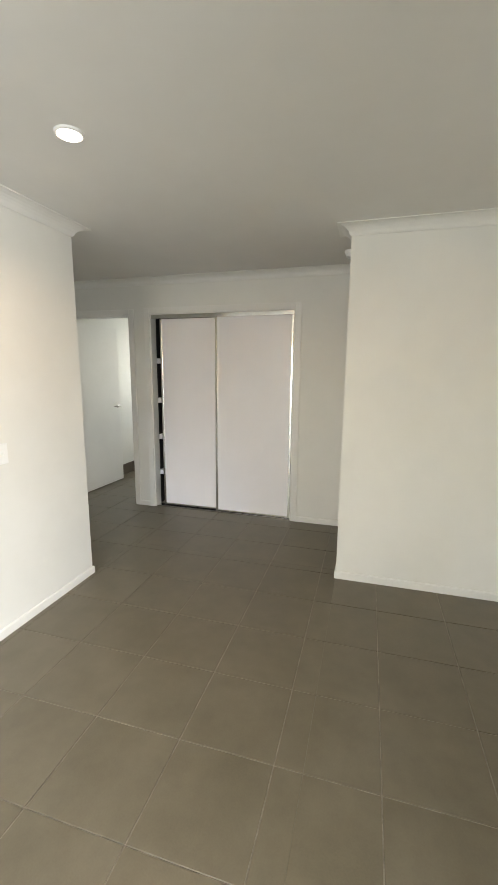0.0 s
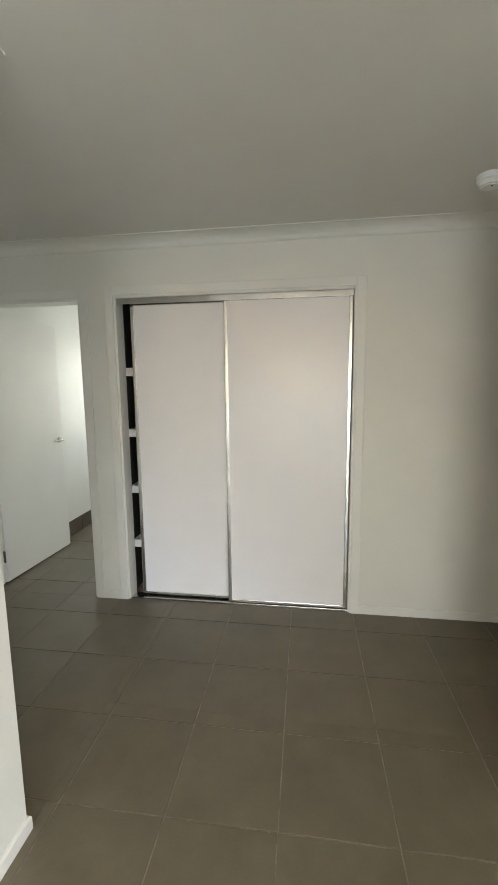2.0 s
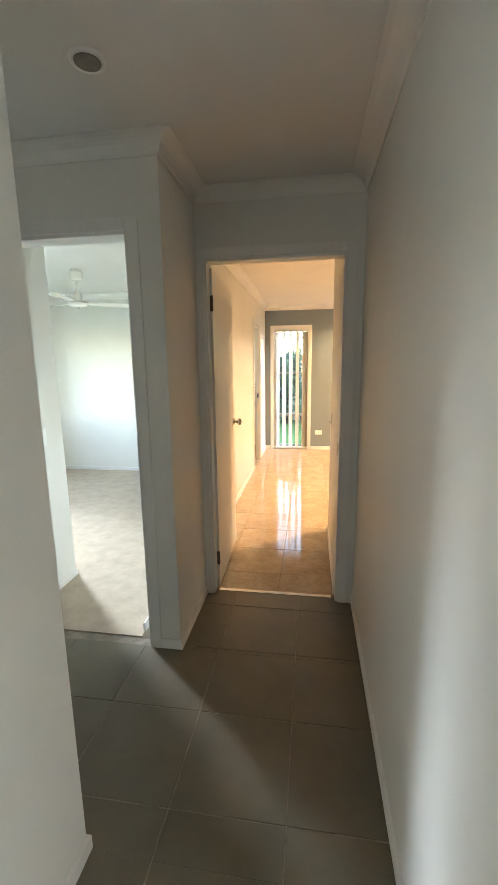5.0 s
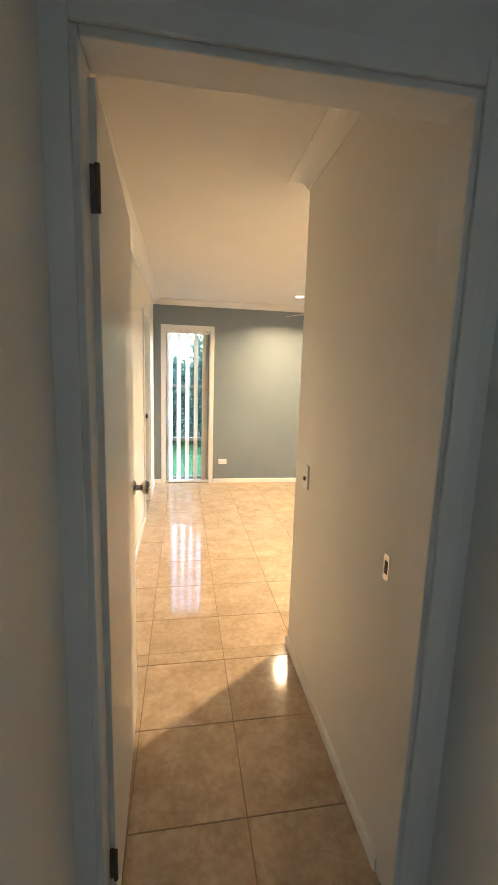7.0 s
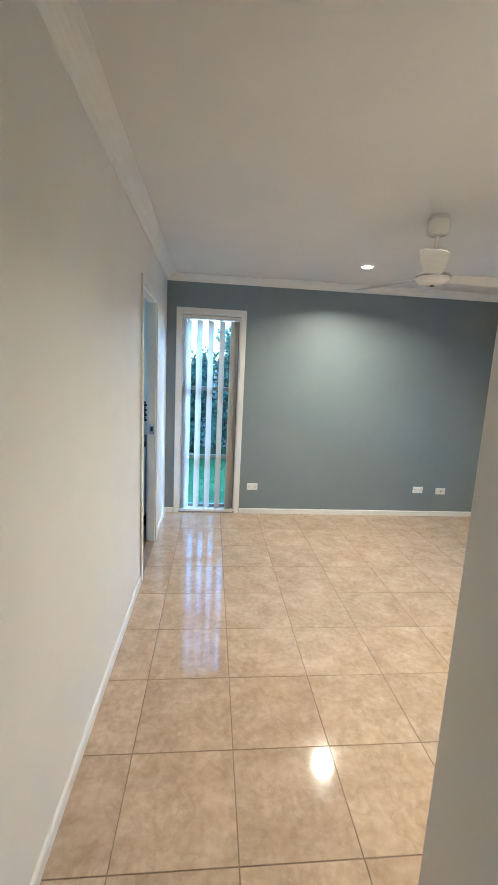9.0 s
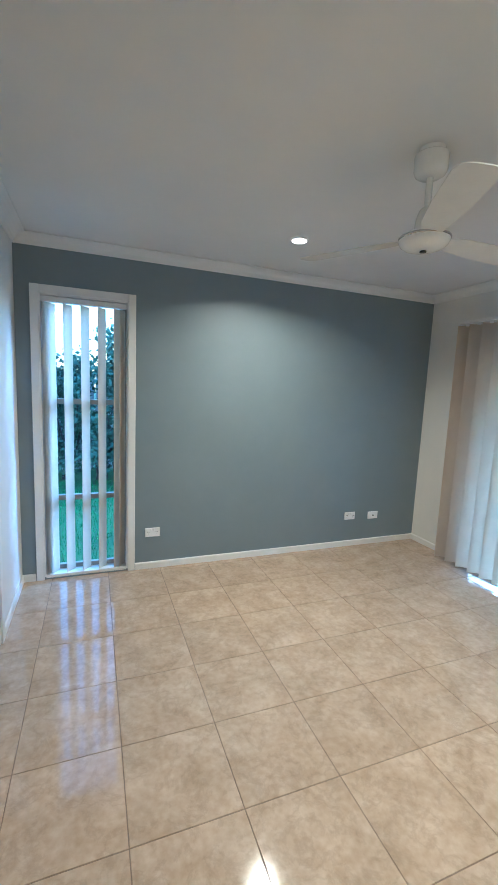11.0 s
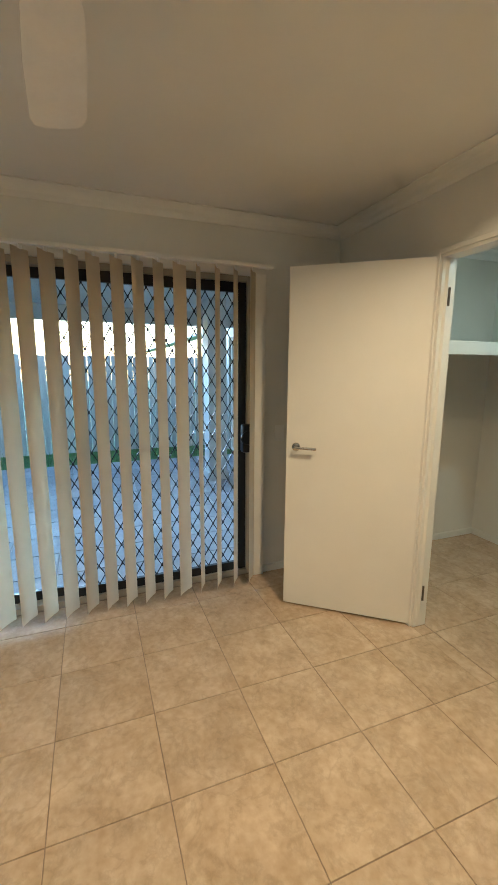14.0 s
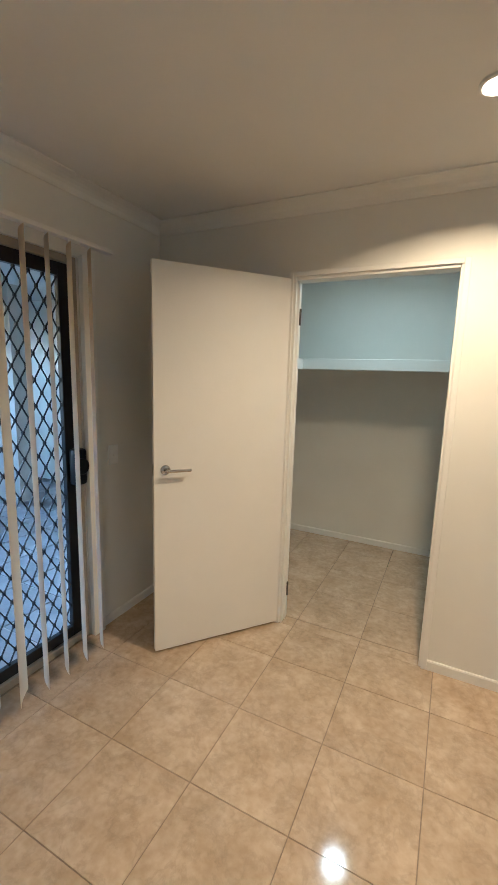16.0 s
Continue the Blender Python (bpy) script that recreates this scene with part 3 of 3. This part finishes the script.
# glazed sliding door with its diamond screen
sd = thing("door_2", "bronze sliding glass door with black diamond security screen", "sliding door", kind="structure")
for n, bx, mt in (
    ("outer_frame", (3.03, 3.15, 0.68, 0.718, 0.0, 2.098), M_FRAME), ("outer_frame", (3.03, 3.15, -1.658, -1.62, 0.0, 2.098), M_FRAME),
    ("outer_frame", (3.03, 3.15, -1.62, 0.68, 2.06, 2.098), M_FRAME), ("sill_track", (3.03, 3.15, -1.62, 0.68, 0.0, 0.04), M_FRAME),
    ("stile", (3.10, 3.13, 0.63, 0.68, 0.04, 2.06), M_BRONZE), ("stile", (3.10, 3.13, -0.44, -0.39, 0.04, 2.06), M_BRONZE),
    ("rail", (3.10, 3.13, -0.39, 0.63, 0.04, 0.10), M_BRONZE), ("rail", (3.10, 3.13, -0.39, 0.63, 2.0, 2.06), M_BRONZE),
    ("screen_stile", (3.05, 3.08, -0.47, -0.42, 0.04, 2.06), M_BRONZE), ("screen_stile", (3.05, 3.08, -1.62, -1.565, 0.04, 2.06), M_BRONZE),
    ("screen_rail", (3.05, 3.08, -1.565, -0.47, 0.04, 0.10), M_BRONZE), ("screen_rail", (3.05, 3.08, -1.565, -0.47, 1.995, 2.06), M_BRONZE)):
    b = bmesh.new()
    add_box(b, *bx, 0.003)
    part(n, b, mt, sd)
for n, bx in (("pane", (3.113, 3.117, -0.39, 0.63, 0.10, 2.0)),):
    b = bmesh.new()
    add_box(b, *bx)
    part(n, b, M_GLASS, sd).visible_shadow = False
# diamond grille: two families of crossing bars with a knot at each crossing
b = bmesh.new()
DY, DZ = 0.074, 0.126
Y0, Y1, Z0, Z1 = -1.565, -0.47, 0.10, 1.995
for sign in (1, -1):
    for k in range(-40, 60):
        c = k * DY
        za, zb = Z0, Z1
        s = sign * DY / DZ
        ya, yb = Y0 + c + s * (za - Z0), Y0 + c + s * (zb - Z0)
        t0, t1 = 0.0, 1.0
        for edge, keep in ((Y0, 1), (Y1, -1)):
            fa, fb = keep * (ya - edge), keep * (yb - edge)
            if fa < 0 and fb < 0:
                t1 = -1
            elif fa < 0:
                t0 = max(t0, fa / (fa - fb))
            elif fb < 0:
                t1 = min(t1, fa / (fa - fb))
        if t1 - t0 < 0.004:
            continue
        p = Vector((3.066 + 0.001 * sign, ya + (yb - ya) * t0, za + (zb - za) * t0))
        q = Vector((3.066 + 0.001 * sign, ya + (yb - ya) * t1, za + (zb - za) * t1))
        d = q - p
        m = Matrix.Translation((p + q) / 2) @ d.to_track_quat("Z", "X").to_matrix().to_4x4()
        add_box(b, -0.0028, 0.0028, -0.0028, 0.0028, -d.length / 2, d.length / 2, 0, m)
part("diamond_grille", b, M_BRONZE, sd, "black diamond pattern grille")
b = bmesh.new()
for r in range(0, 32):
    for k in range(0, 16):
        y, z = Y0 + k * DY + (DY / 2 if r % 2 else 0), Z0 + r * DZ / 2
        if y < Y1 and z < Z1:
            add_box(b, 3.060, 3.072, y - 0.006, y + 0.006, z - 0.009, z + 0.009)
part("grille_knots", b, M_BRONZE, sd)
b = bmesh.new()
add_box(b, 2.985, 3.05, -1.650, -1.575, 0.925, 1.125, 0.018)
add_turned(b, [(0.038, -0.012), (0.046, -0.004), (0.046, 0.004), (0.038, 0.012)], Matrix.Translation((2.980, -1.605, 1.03)) @ Matrix.Rotation(radians(90), 4, "Y"), 20)
part("lock", b, M_BRONZE, sd, "black lock body with pull", True)
# white reveal beside the door
b = bmesh.new()
add_box(b, 2.985, 3.017, -1.74, -1.66, 0.0, 2.11, 0.004)
part("architrave", b, M_TRIM, sd)
b = bmesh.new()
add_box(b, 2.985, 3.017, 0.72, 0.785, 0.0, 2.11, 0.004)
part("architrave", b, M_TRIM, sd)


# small fittings
def wall_plate(name, label, at, normal, w=0.116, h=0.074, switches=1, outlets=False):
    """A cover plate at a point of a wall whose normal is given as degrees about z from -y."""
    ob = thing(name, label, name.replace("_", " "), pose(*at, 0, 0, normal))
    b = bmesh.new()
    add_box(b, -w / 2, w / 2, -0.009, -0.0005, -h / 2, h / 2, 0.003)
    part("plate", b, M_PLASTIC, ob)
    if outlets:
        for s in (-1, 1):
            b = bmesh.new()
            for dx, dz in ((-0.007, 0.004), (0.007, 0.004), (0, -0.010)):
                add_box(b, s * 0.034 + dx - 0.0012, s * 0.034 + dx + 0.0012, -0.0105, -0.008, dz - 0.0042, dz + 0.0042)
            part("socket", b, M_DARK, ob)
    for k in range(switches):
        b = bmesh.new()
        x = 0 if switches == 1 else (-0.012 + 0.024 * k)
        z = 0.0 if not outlets else 0.022
        add_box(b, x - 0.006, x + 0.006, -0.013, -0.008, z - 0.009, z + 0.009, 0.002)
        part("rocker", b, M_PLASTIC, ob)
    return ob


wall_plate("power_outlet", "white double power outlet low on the blue-grey wall", (0.339, 1.265, 0.304), 0, outlets=True, switches=2)
wall_plate("power_outlet", "white double power outlet low on the blue-grey wall", (2.226, 1.265, 0.304), 0, outlets=True, switches=2)
ob = wall_plate("antenna_outlet", "white aerial wall plate beside a power outlet", (2.497, 1.265, 0.294), 0, switches=0)
b = add_turned(bmesh.new(), [(0.006, 0), (0.006, 0.012), (0.003, 0.012), (0.003, 0.004)], Matrix.Translation((0, -0.008, 0)) @ Matrix.Rotation(radians(90), 4, "X"), 14)
part("socket", b, M_DARK, ob)
ob = wall_plate("light_switch", "white light switch plate with dark dimmer knob", (0.372, -2.505, 1.03), -90, 0.074, 0.116, 0)
b = add_turned(bmesh.new(), [(0.011, 0), (0.010, 0.010), (0.0, 0.011)], Matrix.Translation((0, -0.008, -0.01)) @ Matrix.Rotation(radians(90), 4, "X"), 16)
part("dimmer_knob", b, M_HINGE, ob, "dark dimmer knob", True)
wall_plate("light_switch", "white double light switch on the white wall", (1.75, -7.32, 1.06), 180, 0.074, 0.116, 2)
wall_plate("light_switch", "white light switch on the second bedroom wall", (-1.48, -3.62, 1.06), 90, 0.074, 0.116, 1)
wall_plate("light_switch", "white light switch beside the sliding door", (3.02, -1.865, 1.05), -90, 0.074, 0.116, 1)


def downlight(x, y, mat, lit, label):
    ob = thing("downlight", label, "downlight", pose(x, y, H), group="ceiling downlights")
    b = add_turned(bmesh.new(), [(0.043, -0.001), (0.043, -0.006), (0.049, -0.011), (0.056, -0.007), (0.058, 0.0)], None, 40)
    part("trim_ring", b, M_PLASTIC, ob, "", True)
    b = add_turned(bmesh.new(), [(0.042, -0.012), (0.042, -0.0095)] if lit else [(0.042, -0.0085), (0.042, -0.0065)], None, 40)
    part("diffuser", b, mat, ob)
    return ob


downlight(1.137, 0.50, M_GLOW, True, "round recessed ceiling downlight, lit warm")
downlight(1.215, -1.70, M_GLOW, True, "round recessed ceiling downlight, lit warm")
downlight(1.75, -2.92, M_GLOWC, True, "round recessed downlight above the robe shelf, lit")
downlight(1.963, -6.575, M_GLOWC, True, "round recessed ceiling downlight, lit white")
downlight(-0.518, -4.53, M_HINGE, False, "unlit recessed downlight with dull brass reflector")
ob = thing("smoke_alarm", "round white smoke alarm on the hall ceiling", "smoke alarm", pose(0.02, -5.56, H))
b = add_turned(bmesh.new(), [(0.030, -0.050), (0.046, -0.046), (0.050, -0.030), (0.056, -0.026), (0.060, -0.002)], None, 36)
part("body", b, M_PLASTIC, ob, "", True)
b = add_turned(bmesh.new(), [(0.036, -0.0535), (0.036, -0.0495)], None, 24)
part("grille", b, M_PLASTIC, ob, "", True)
b = bmesh.new()
add_box(b, 0.018, 0.024, -0.003, 0.003, -0.056, -0.053)
part("test_button", b, M_DARK, ob)


def ceiling_fan(x, y, first, label, drop=0.375, reach=0.552):
    ob = thing("ceiling_fan", label, "ceiling fan", pose(x, y, H))
    b = add_turned(bmesh.new(), [(0.018, -0.103), (0.046, -0.101), (0.058, -0.092), (0.063, -0.078), (0.064, -0.026), (0.060, -0.022)], None, 36)
    canopy = part("canopy", b, M_FAN, ob, "", True)
    b = add_turned(bmesh.new(), [(0.050, -0.024), (0.050, -0.001)], None, 28)
    part("mounting_plate", b, M_FAN, canopy, "", True)
    b = add_turned(bmesh.new(), [(0.0125, -drop + 0.11), (0.0125, -0.105)], None, 20)
    part("down_rod", b, M_FAN, ob, "", True)
    b = add_turned(bmesh.new(), [(0.040, -drop + 0.055), (0.042, -drop + 0.085), (0.038, -drop + 0.120), (0.028, -drop + 0.150), (0.020, -drop + 0.158)], None, 32)
    part("yoke_cover", b, M_FAN, ob, "", True)
    b = add_turned(bmesh.new(), [(0.014, -drop - 0.003), (0.045, -drop), (0.076, -drop + 0.008), (0.092, -drop + 0.020), (0.098, -drop + 0.034), (0.098, -drop + 0.046), (0.094, -drop + 0.053), (0.06, -drop + 0.060), (0.030, -drop + 0.062)], None, 48)
    motor = part("motor_housing", b, M_FAN, ob, "round cream motor housing", True)
    b = add_turned(bmesh.new(), [(0.013, -drop - 0.0075), (0.013, -drop - 0.002)], None, 18)
    part("cap", b, M_DARK, motor, "", True)
    b = add_turned(bmesh.new(), [(0.0985, -drop + 0.038), (0.1005, -drop + 0.040), (0.1005, -drop + 0.046), (0.097, -drop + 0.048)], None, 48)
    part("band", b, M_STEEL, motor, "thin metal band", True)
    for k in range(3):
        turn = Matrix.Rotation(radians(first + 120 * k), 4, "Z") @ Matrix.Translation((0, 0, -drop + 0.044)) @ Matrix.Rotation(radians(-9), 4, "X")
        b = bmesh.new()
        outline = [(0.09, -0.040), (0.16, -0.056), (0.30, -0.066), (reach - 0.05, -0.070), (reach - 0.012, -0.058), (reach, -0.028), (reach, 0.028), (reach - 0.012, 0.055), (reach - 0.05, 0.064), (0.30, 0.060), (0.16, 0.050), (0.09, 0.040)]
        low = [b.verts.new(turn @ Vector((px, py, -0.0015))) for px, py in outline]
        top = [b.verts.new(turn @ Vector((px, py, 0.0015))) for px, py in outline]
        b.faces.new(list(reversed(low)))
        b.faces.new(top)
        for i in range(len(outline)):
            j = (i + 1) % len(outline)
            b.faces.new((low[i], low[j], top[j], top[i]))
        part("blade", b, M_FAN, ob, "white metal blade")
    return ob


ceiling_fan(1.143, -0.60, 2, "white three-blade ceiling fan at rest")
ceiling_fan(-2.16, -1.89, 40, "white three-blade ceiling fan in the second bedroom", 0.36, 0.60)

# ensuite glimpsed through its door
b = bmesh.new()
add_box(b, -2.3, -0.665, -0.38, 1.265, -0.1, 0.002)
solid("floor_ensuite", b, M_SKTILE, "dark brown tiled ensuite floor", "floor")
ob = thing("vanity_unit", "white ensuite vanity with dark bench top", "vanity")
for n, bx, mt in (("cabinet", (-1.95, -0.74, 0.80, 1.26, 0.12, 0.80), M_PANEL), ("bench_top", (-1.98, -0.73, 0.77, 1.262, 0.80, 0.84), M_BENCH), ("kickboard", (-1.95, -0.74, 0.86, 1.26, 0.003, 0.12), M_DARK)):
    b = bmesh.new()
    add_box(b, *bx, 0.004)
    part(n, b, mt, ob)
ob = thing("wash_basin", "white ceramic basin on the dark bench top", "basin", pose(-1.10, 1.0, 0.84))
b = add_turned(bmesh.new(), [(0.10, 0.0), (0.17, 0.03), (0.205, 0.10), (0.205, 0.13), (0.19, 0.13), (0.16, 0.05), (0.05, 0.02)], None, 36)
part("bowl", b, M_CERAMIC, ob, "", True)
splash = thing("splashback", "dark glass mosaic splashback above the vanity", "splashback")
b = bmesh.new()
add_box(b, -0.003, 0.003, -0.046, 0.046, -0.011, 0.011, 0.001)
me = mesh_of("tile", b, M_MOSAIC)
for r in range(8):
    for k in range(5):
        o = new("tile", me)
        o.parent = splash
        o.matrix_local = pose(-0.80 - 0.098 * k - (0.049 if r % 2 else 0), 1.2615, 0.99 + 0.026 * r, 0, 0, 90)

# laundry skirting tiles
sk = thing("skirting_tiles", "brown ceramic skirting tiles along the laundry wall", "skirting tiles", kind="structure")
b = bmesh.new()
add_box(b, -0.198, 0.198, 0.0, 0.009, 0.0, 0.155, 0.002)
me = mesh_of("tile", b, M_SKTILE)
for k in range(6):
    o = new("tile", me)
    o.parent = sk
    o.matrix_local = pose(-0.80 - 0.4 * k, -8.76, 0.004)

# threshold strip between the hall and the bedroom
b = bmesh.new()
add_box(b, -0.392, 0.348, -3.468, -3.440, -0.003, 0.004, 0.001)
solid("threshold_trim", b, M_STEEL, "thin metal threshold strip between two tiled floors", "trim")

# outside: ground, patio, fences, hedge
b = bmesh.new()
add_box(b, -60, 60, -60, 60, -0.6, -0.24)
solid("ground", b, M_GRASS, "short green lawn", "ground")
b = bmesh.new()
add_box(b, 3.2, 60, -60, 60, -0.24, -0.10)
add_box(b, -60, 3.2, 1.42, 60, -0.24, -0.10)
solid("lawn", b, M_GRASS, "short green lawn beside the house", "lawn")
b = bmesh.new()
add_box(b, 3.17, 7.45, -4.0, 2.2, -0.3, -0.058)
solid("pavement", b, M_SAND, "pale sand joints between patio pavers", "patio")
b = bmesh.new()
add_box(b, 3.17, 7.45, -4.3, 2.3, 2.42, 2.62)
solid("roof_patio", b, M_ROOF, "flat pale soffit over the patio", "patio roof")
b = bmesh.new()
add_box(b, 7.20, 7.34, -4.3, 2.3, 2.20, 2.42, 0.006)
solid("patio_beam", b, M_ROOF, "painted timber beam along the patio edge", "beam")
b = bmesh.new()
add_box(b, 3.17, 30, -4.6, -4.1, 2.62, 2.7)
solid("roof_eave", b, M_ROOF, "eave above the patio wall", "eave")
for px, py, w in ((5.95, -2.25, 0.13), (7.27, 2.1, 0.10)):
    ob = thing("patio_post", "pale painted square patio post", "post", group="patio posts")
    b = bmesh.new()
    add_box(b, px - w, px + w, py - w, py + w, -0.06, 2.42, 0.006)
    part("shaft", b, M_ROOF, ob)
    b = bmesh.new()
    add_box(b, px - w - 0.02, px + w + 0.02, py - w - 0.02, py + w + 0.02, -0.06, 0.06, 0.006)
    part("base", b, M_ROOF, ob)
wall("wall_patio", "y", -3.2, -3.0, 5.6, 9.5, [(6.1, 7.6, 0.0, 2.05)], M_RENDERED, "cream rendered outside wall of the house")
ob = thing("window_2", "white framed patio window", "window", kind="structure")
for bx in ((6.1, 6.16, -3.12, -3.04, 0, 2.05), (7.54, 7.6, -3.12, -3.04, 0, 2.05), (6.82, 6.88, -3.12, -3.04, 0, 2.05), (6.16, 6.82, -3.12, -3.04, 1.99, 2.05), (6.88, 7.54, -3.12, -3.04, 1.99, 2.05), (6.16, 6.82, -3.12, -3.04, 0, 0.06), (6.88, 7.54, -3.12, -3.04, 0, 0.06)):
    b = bmesh.new()
    add_box(b, *bx, 0.003)
    part("window_frame", b, M_TRIM, ob)
for x0, x1 in ((6.16, 6.82), (6.88, 7.54)):
    b = bmesh.new()
    add_box(b, x0, x1, -3.085, -3.08, 0.06, 1.99)
    part("pane", b, M_GLASS, ob)


def fence(name, start, direction, length, height, label):
    ob = thing(name, label, "fence")
    d = Vector(direction)
    b = bmesh.new()
    add_box(b, -0.048, 0.048, -0.009, 0.009, 0, height, 0.003)
    me = mesh_of("paling", b, M_FENCE)
    r = random.Random(len(name) * 7)
    turn = math.degrees(math.atan2(d.y, d.x))
    n = int(length / 0.102)
    for i in range(n):
        p = Vector(start) + d * (0.102 * i)
        o = new("paling", me)
        o.parent = ob
        o.matrix_local = pose(p.x, p.y, -0.12 + r.uniform(-0.012, 0.012), 0, r.uniform(-0.5, 0.5), turn)
    side = Vector((-d.y, d.x))
    for z in (0.35, 0.95, 1.5):
        b = bmesh.new()
        mid = Vector(start) + d * (length / 2) + side * 0.032
        add_box(b, -length / 2, length / 2, -0.02, 0.02, z - 0.04, z + 0.04, 0.003, pose(mid.x, mid.y, 0, 0, 0, turn))
        part("rail", b, M_FENCE, ob)
    return ob


fence("paling_fence", (8.75, 6.5), (0, -1), 14.0, 1.85, "weathered grey timber paling fence beside the patio")
fence("boundary_fence", (-3.5, 5.9), (1, 0), 12.0, 1.75, "weathered timber paling fence behind the hedge")


def leafy(b, r, cx, cy, cz, sx, sy, sz, n, size):
    for _ in range(n):
        p = Vector((r.gauss(0, 0.45) * sx + cx, r.gauss(0, 0.45) * sy + cy, r.gauss(0, 0.5) * sz + cz))
        m = Matrix.Translation(p) @ Euler((r.uniform(0, 6.3), r.uniform(0, 6.3), r.uniform(0, 6.3))).to_matrix().to_4x4()
        s = size * r.uniform(0.6, 1.4)
        v = [b.verts.new(m @ Vector(q)) for q in ((0, 0, 0), (0.35 * s, 0.5 * s, 0.08 * s), (0, s, 0), (-0.35 * s, 0.5 * s, 0.08 * s))]
        b.faces.new(v)


r = random.Random(11)
for i in range(13):
    cx, cy = -2.9 + 0.40 * i + r.uniform(-0.12, 0.12), 4.9 + r.uniform(-0.2, 0.25)
    top = r.uniform(1.75, 2.35)
    ob = thing("shrub", "dense green garden shrub before the fence", "shrub", group="garden shrubs")
    b = bmesh.new()
    for k in range(5):
        a = r.uniform(0, 6.28)
        tip = Vector((cx + 0.35 * math.cos(a), cy + 0.3 * math.sin(a), top * r.uniform(0.6, 0.9)))
        foot = Vector((cx + 0.04 * k - 0.08, cy, -0.12))
        d = tip - foot
        m = Matrix.Translation(foot) @ d.to_track_quat("Z", "X").to_matrix().to_4x4()
        add_turned(b, [(0.022, 0), (0.015, d.length * 0.5), (0.005, d.length)], m, 6)
    part("stems", b, M_BARK, ob)
    b = bmesh.new()
    for k in range(14):
        leafy(b, r, cx + r.uniform(-0.35, 0.35), cy + r.uniform(-0.25, 0.25), r.uniform(0.2, top), 0.22, 0.2, 0.22, 170, 0.075)
    part("crown", b, M_LEAF, ob)

# grass blades near the openings
verts, faces = [], []
for x0, x1, y0, y1, n in ((-1.2, 0.9, 1.5, 4.9, 9000), (7.5, 8.7, -4.0, 3.0, 9000)):
    for _ in range(n):
        x, y = r.uniform(x0, x1), r.uniform(y0, y1)
        a, h, w = r.uniform(0, 6.28), r.uniform(0.03, 0.075), 0.004
        k = len(verts)
        verts += [(x - w * math.cos(a), y - w * math.sin(a), -0.11), (x + w * math.cos(a), y + w * math.sin(a), -0.11), (x + r.uniform(-0.02, 0.02), y + r.uniform(-0.02, 0.02), -0.11 + h)]
        faces.append((k, k + 1, k + 2))
me = bpy.data.meshes.new("grass")
me.from_pydata(verts, [], faces)
me.materials.append(M_BLADE)
tagged(new("grass", me), "short green lawn grass", "grass", "", "stuff")


# floor pieces last
def tile_floor(floor_name, mat, size, x0, y0, areas, joint, thick=0.008, top=0.0):
    """Square tiles on a grid with its corner at x0, y0, cut to fit the rectangular areas."""
    floor = bpy.data.objects[floor_name]
    cache = {}
    for ax0, ax1, ay0, ay1 in areas:
        for i in range(math.floor((ax0 - x0) / size), math.ceil((ax1 - x0) / size)):
            for j in range(math.floor((ay0 - y0) / size), math.ceil((ay1 - y0) / size)):
                sx, ex = max(ax0, x0 + i * size + joint / 2), min(ax1, x0 + (i + 1) * size - joint / 2)
                sy, ey = max(ay0, y0 + j * size + joint / 2), min(ay1, y0 + (j + 1) * size - joint / 2)
                w, d = round(ex - sx, 4), round(ey - sy, 4)
                if w < 0.004 or d < 0.004:
                    continue
                if (w, d) not in cache:
                    b = bmesh.new()
                    lip = min(0.0012, w / 4, d / 4)
                    low = [b.verts.new(p) for p in ((-w / 2, -d / 2, -thick), (w / 2, -d / 2, -thick), (w / 2, d / 2, -thick), (-w / 2, d / 2, -thick))]
                    mid = [b.verts.new((v.co.x, v.co.y, -lip)) for v in low]
                    up = [b.verts.new((v.co.x * (1 - 2 * lip / w), v.co.y * (1 - 2 * lip / d), 0)) for v in low]
                    for a, c in ((low, mid), (mid, up)):
                        for k in range(4):
                            b.faces.new((a[k], a[(k + 1) % 4], c[(k + 1) % 4], c[k]))
                    b.faces.new(up)
                    cache[(w, d)] = mesh_of("tile", b, mat)
                o = new("tile", cache[(w, d)])
                o.parent = floor
                o.matrix_local = Matrix.Translation(((sx + ex) / 2, (sy + ey) / 2, top))


tile_floor("floor_bedroom", M_TILE, 0.40, 0.0, 0.0, [(-0.60, 3.02, -2.315, 1.265), (-0.60, 0.372, -3.440, -2.315), (1.275, 2.08, -2.405, -2.315), (0.59, 3.02, -3.87, -2.405)], 0.0032)
tile_floor("floor_living", M_HALLTILE, 0.405, 0.14, -4.44, [(-0.475, 1.055, -9.2, -7.32), (-0.475, 0.47, -7.32, -5.0), (0.47, 5.2, -7.32, -5.54), (WALL_END, 5.2, -9.2, -7.32), (0.59, 5.2, -5.54, -4.017), (-2.2, 0.47, -5.0, -4.06), (-0.472, 0.47, -4.06, -3.468), (-2.0, -0.475, -8.76, -7.7)], 0.0045)
tile_floor("pavement", M_PAVER, 0.40, 3.2, 0.1, [(3.2, 7.44, -3.9, 2.2)], 0.012, 0.03, -0.05)
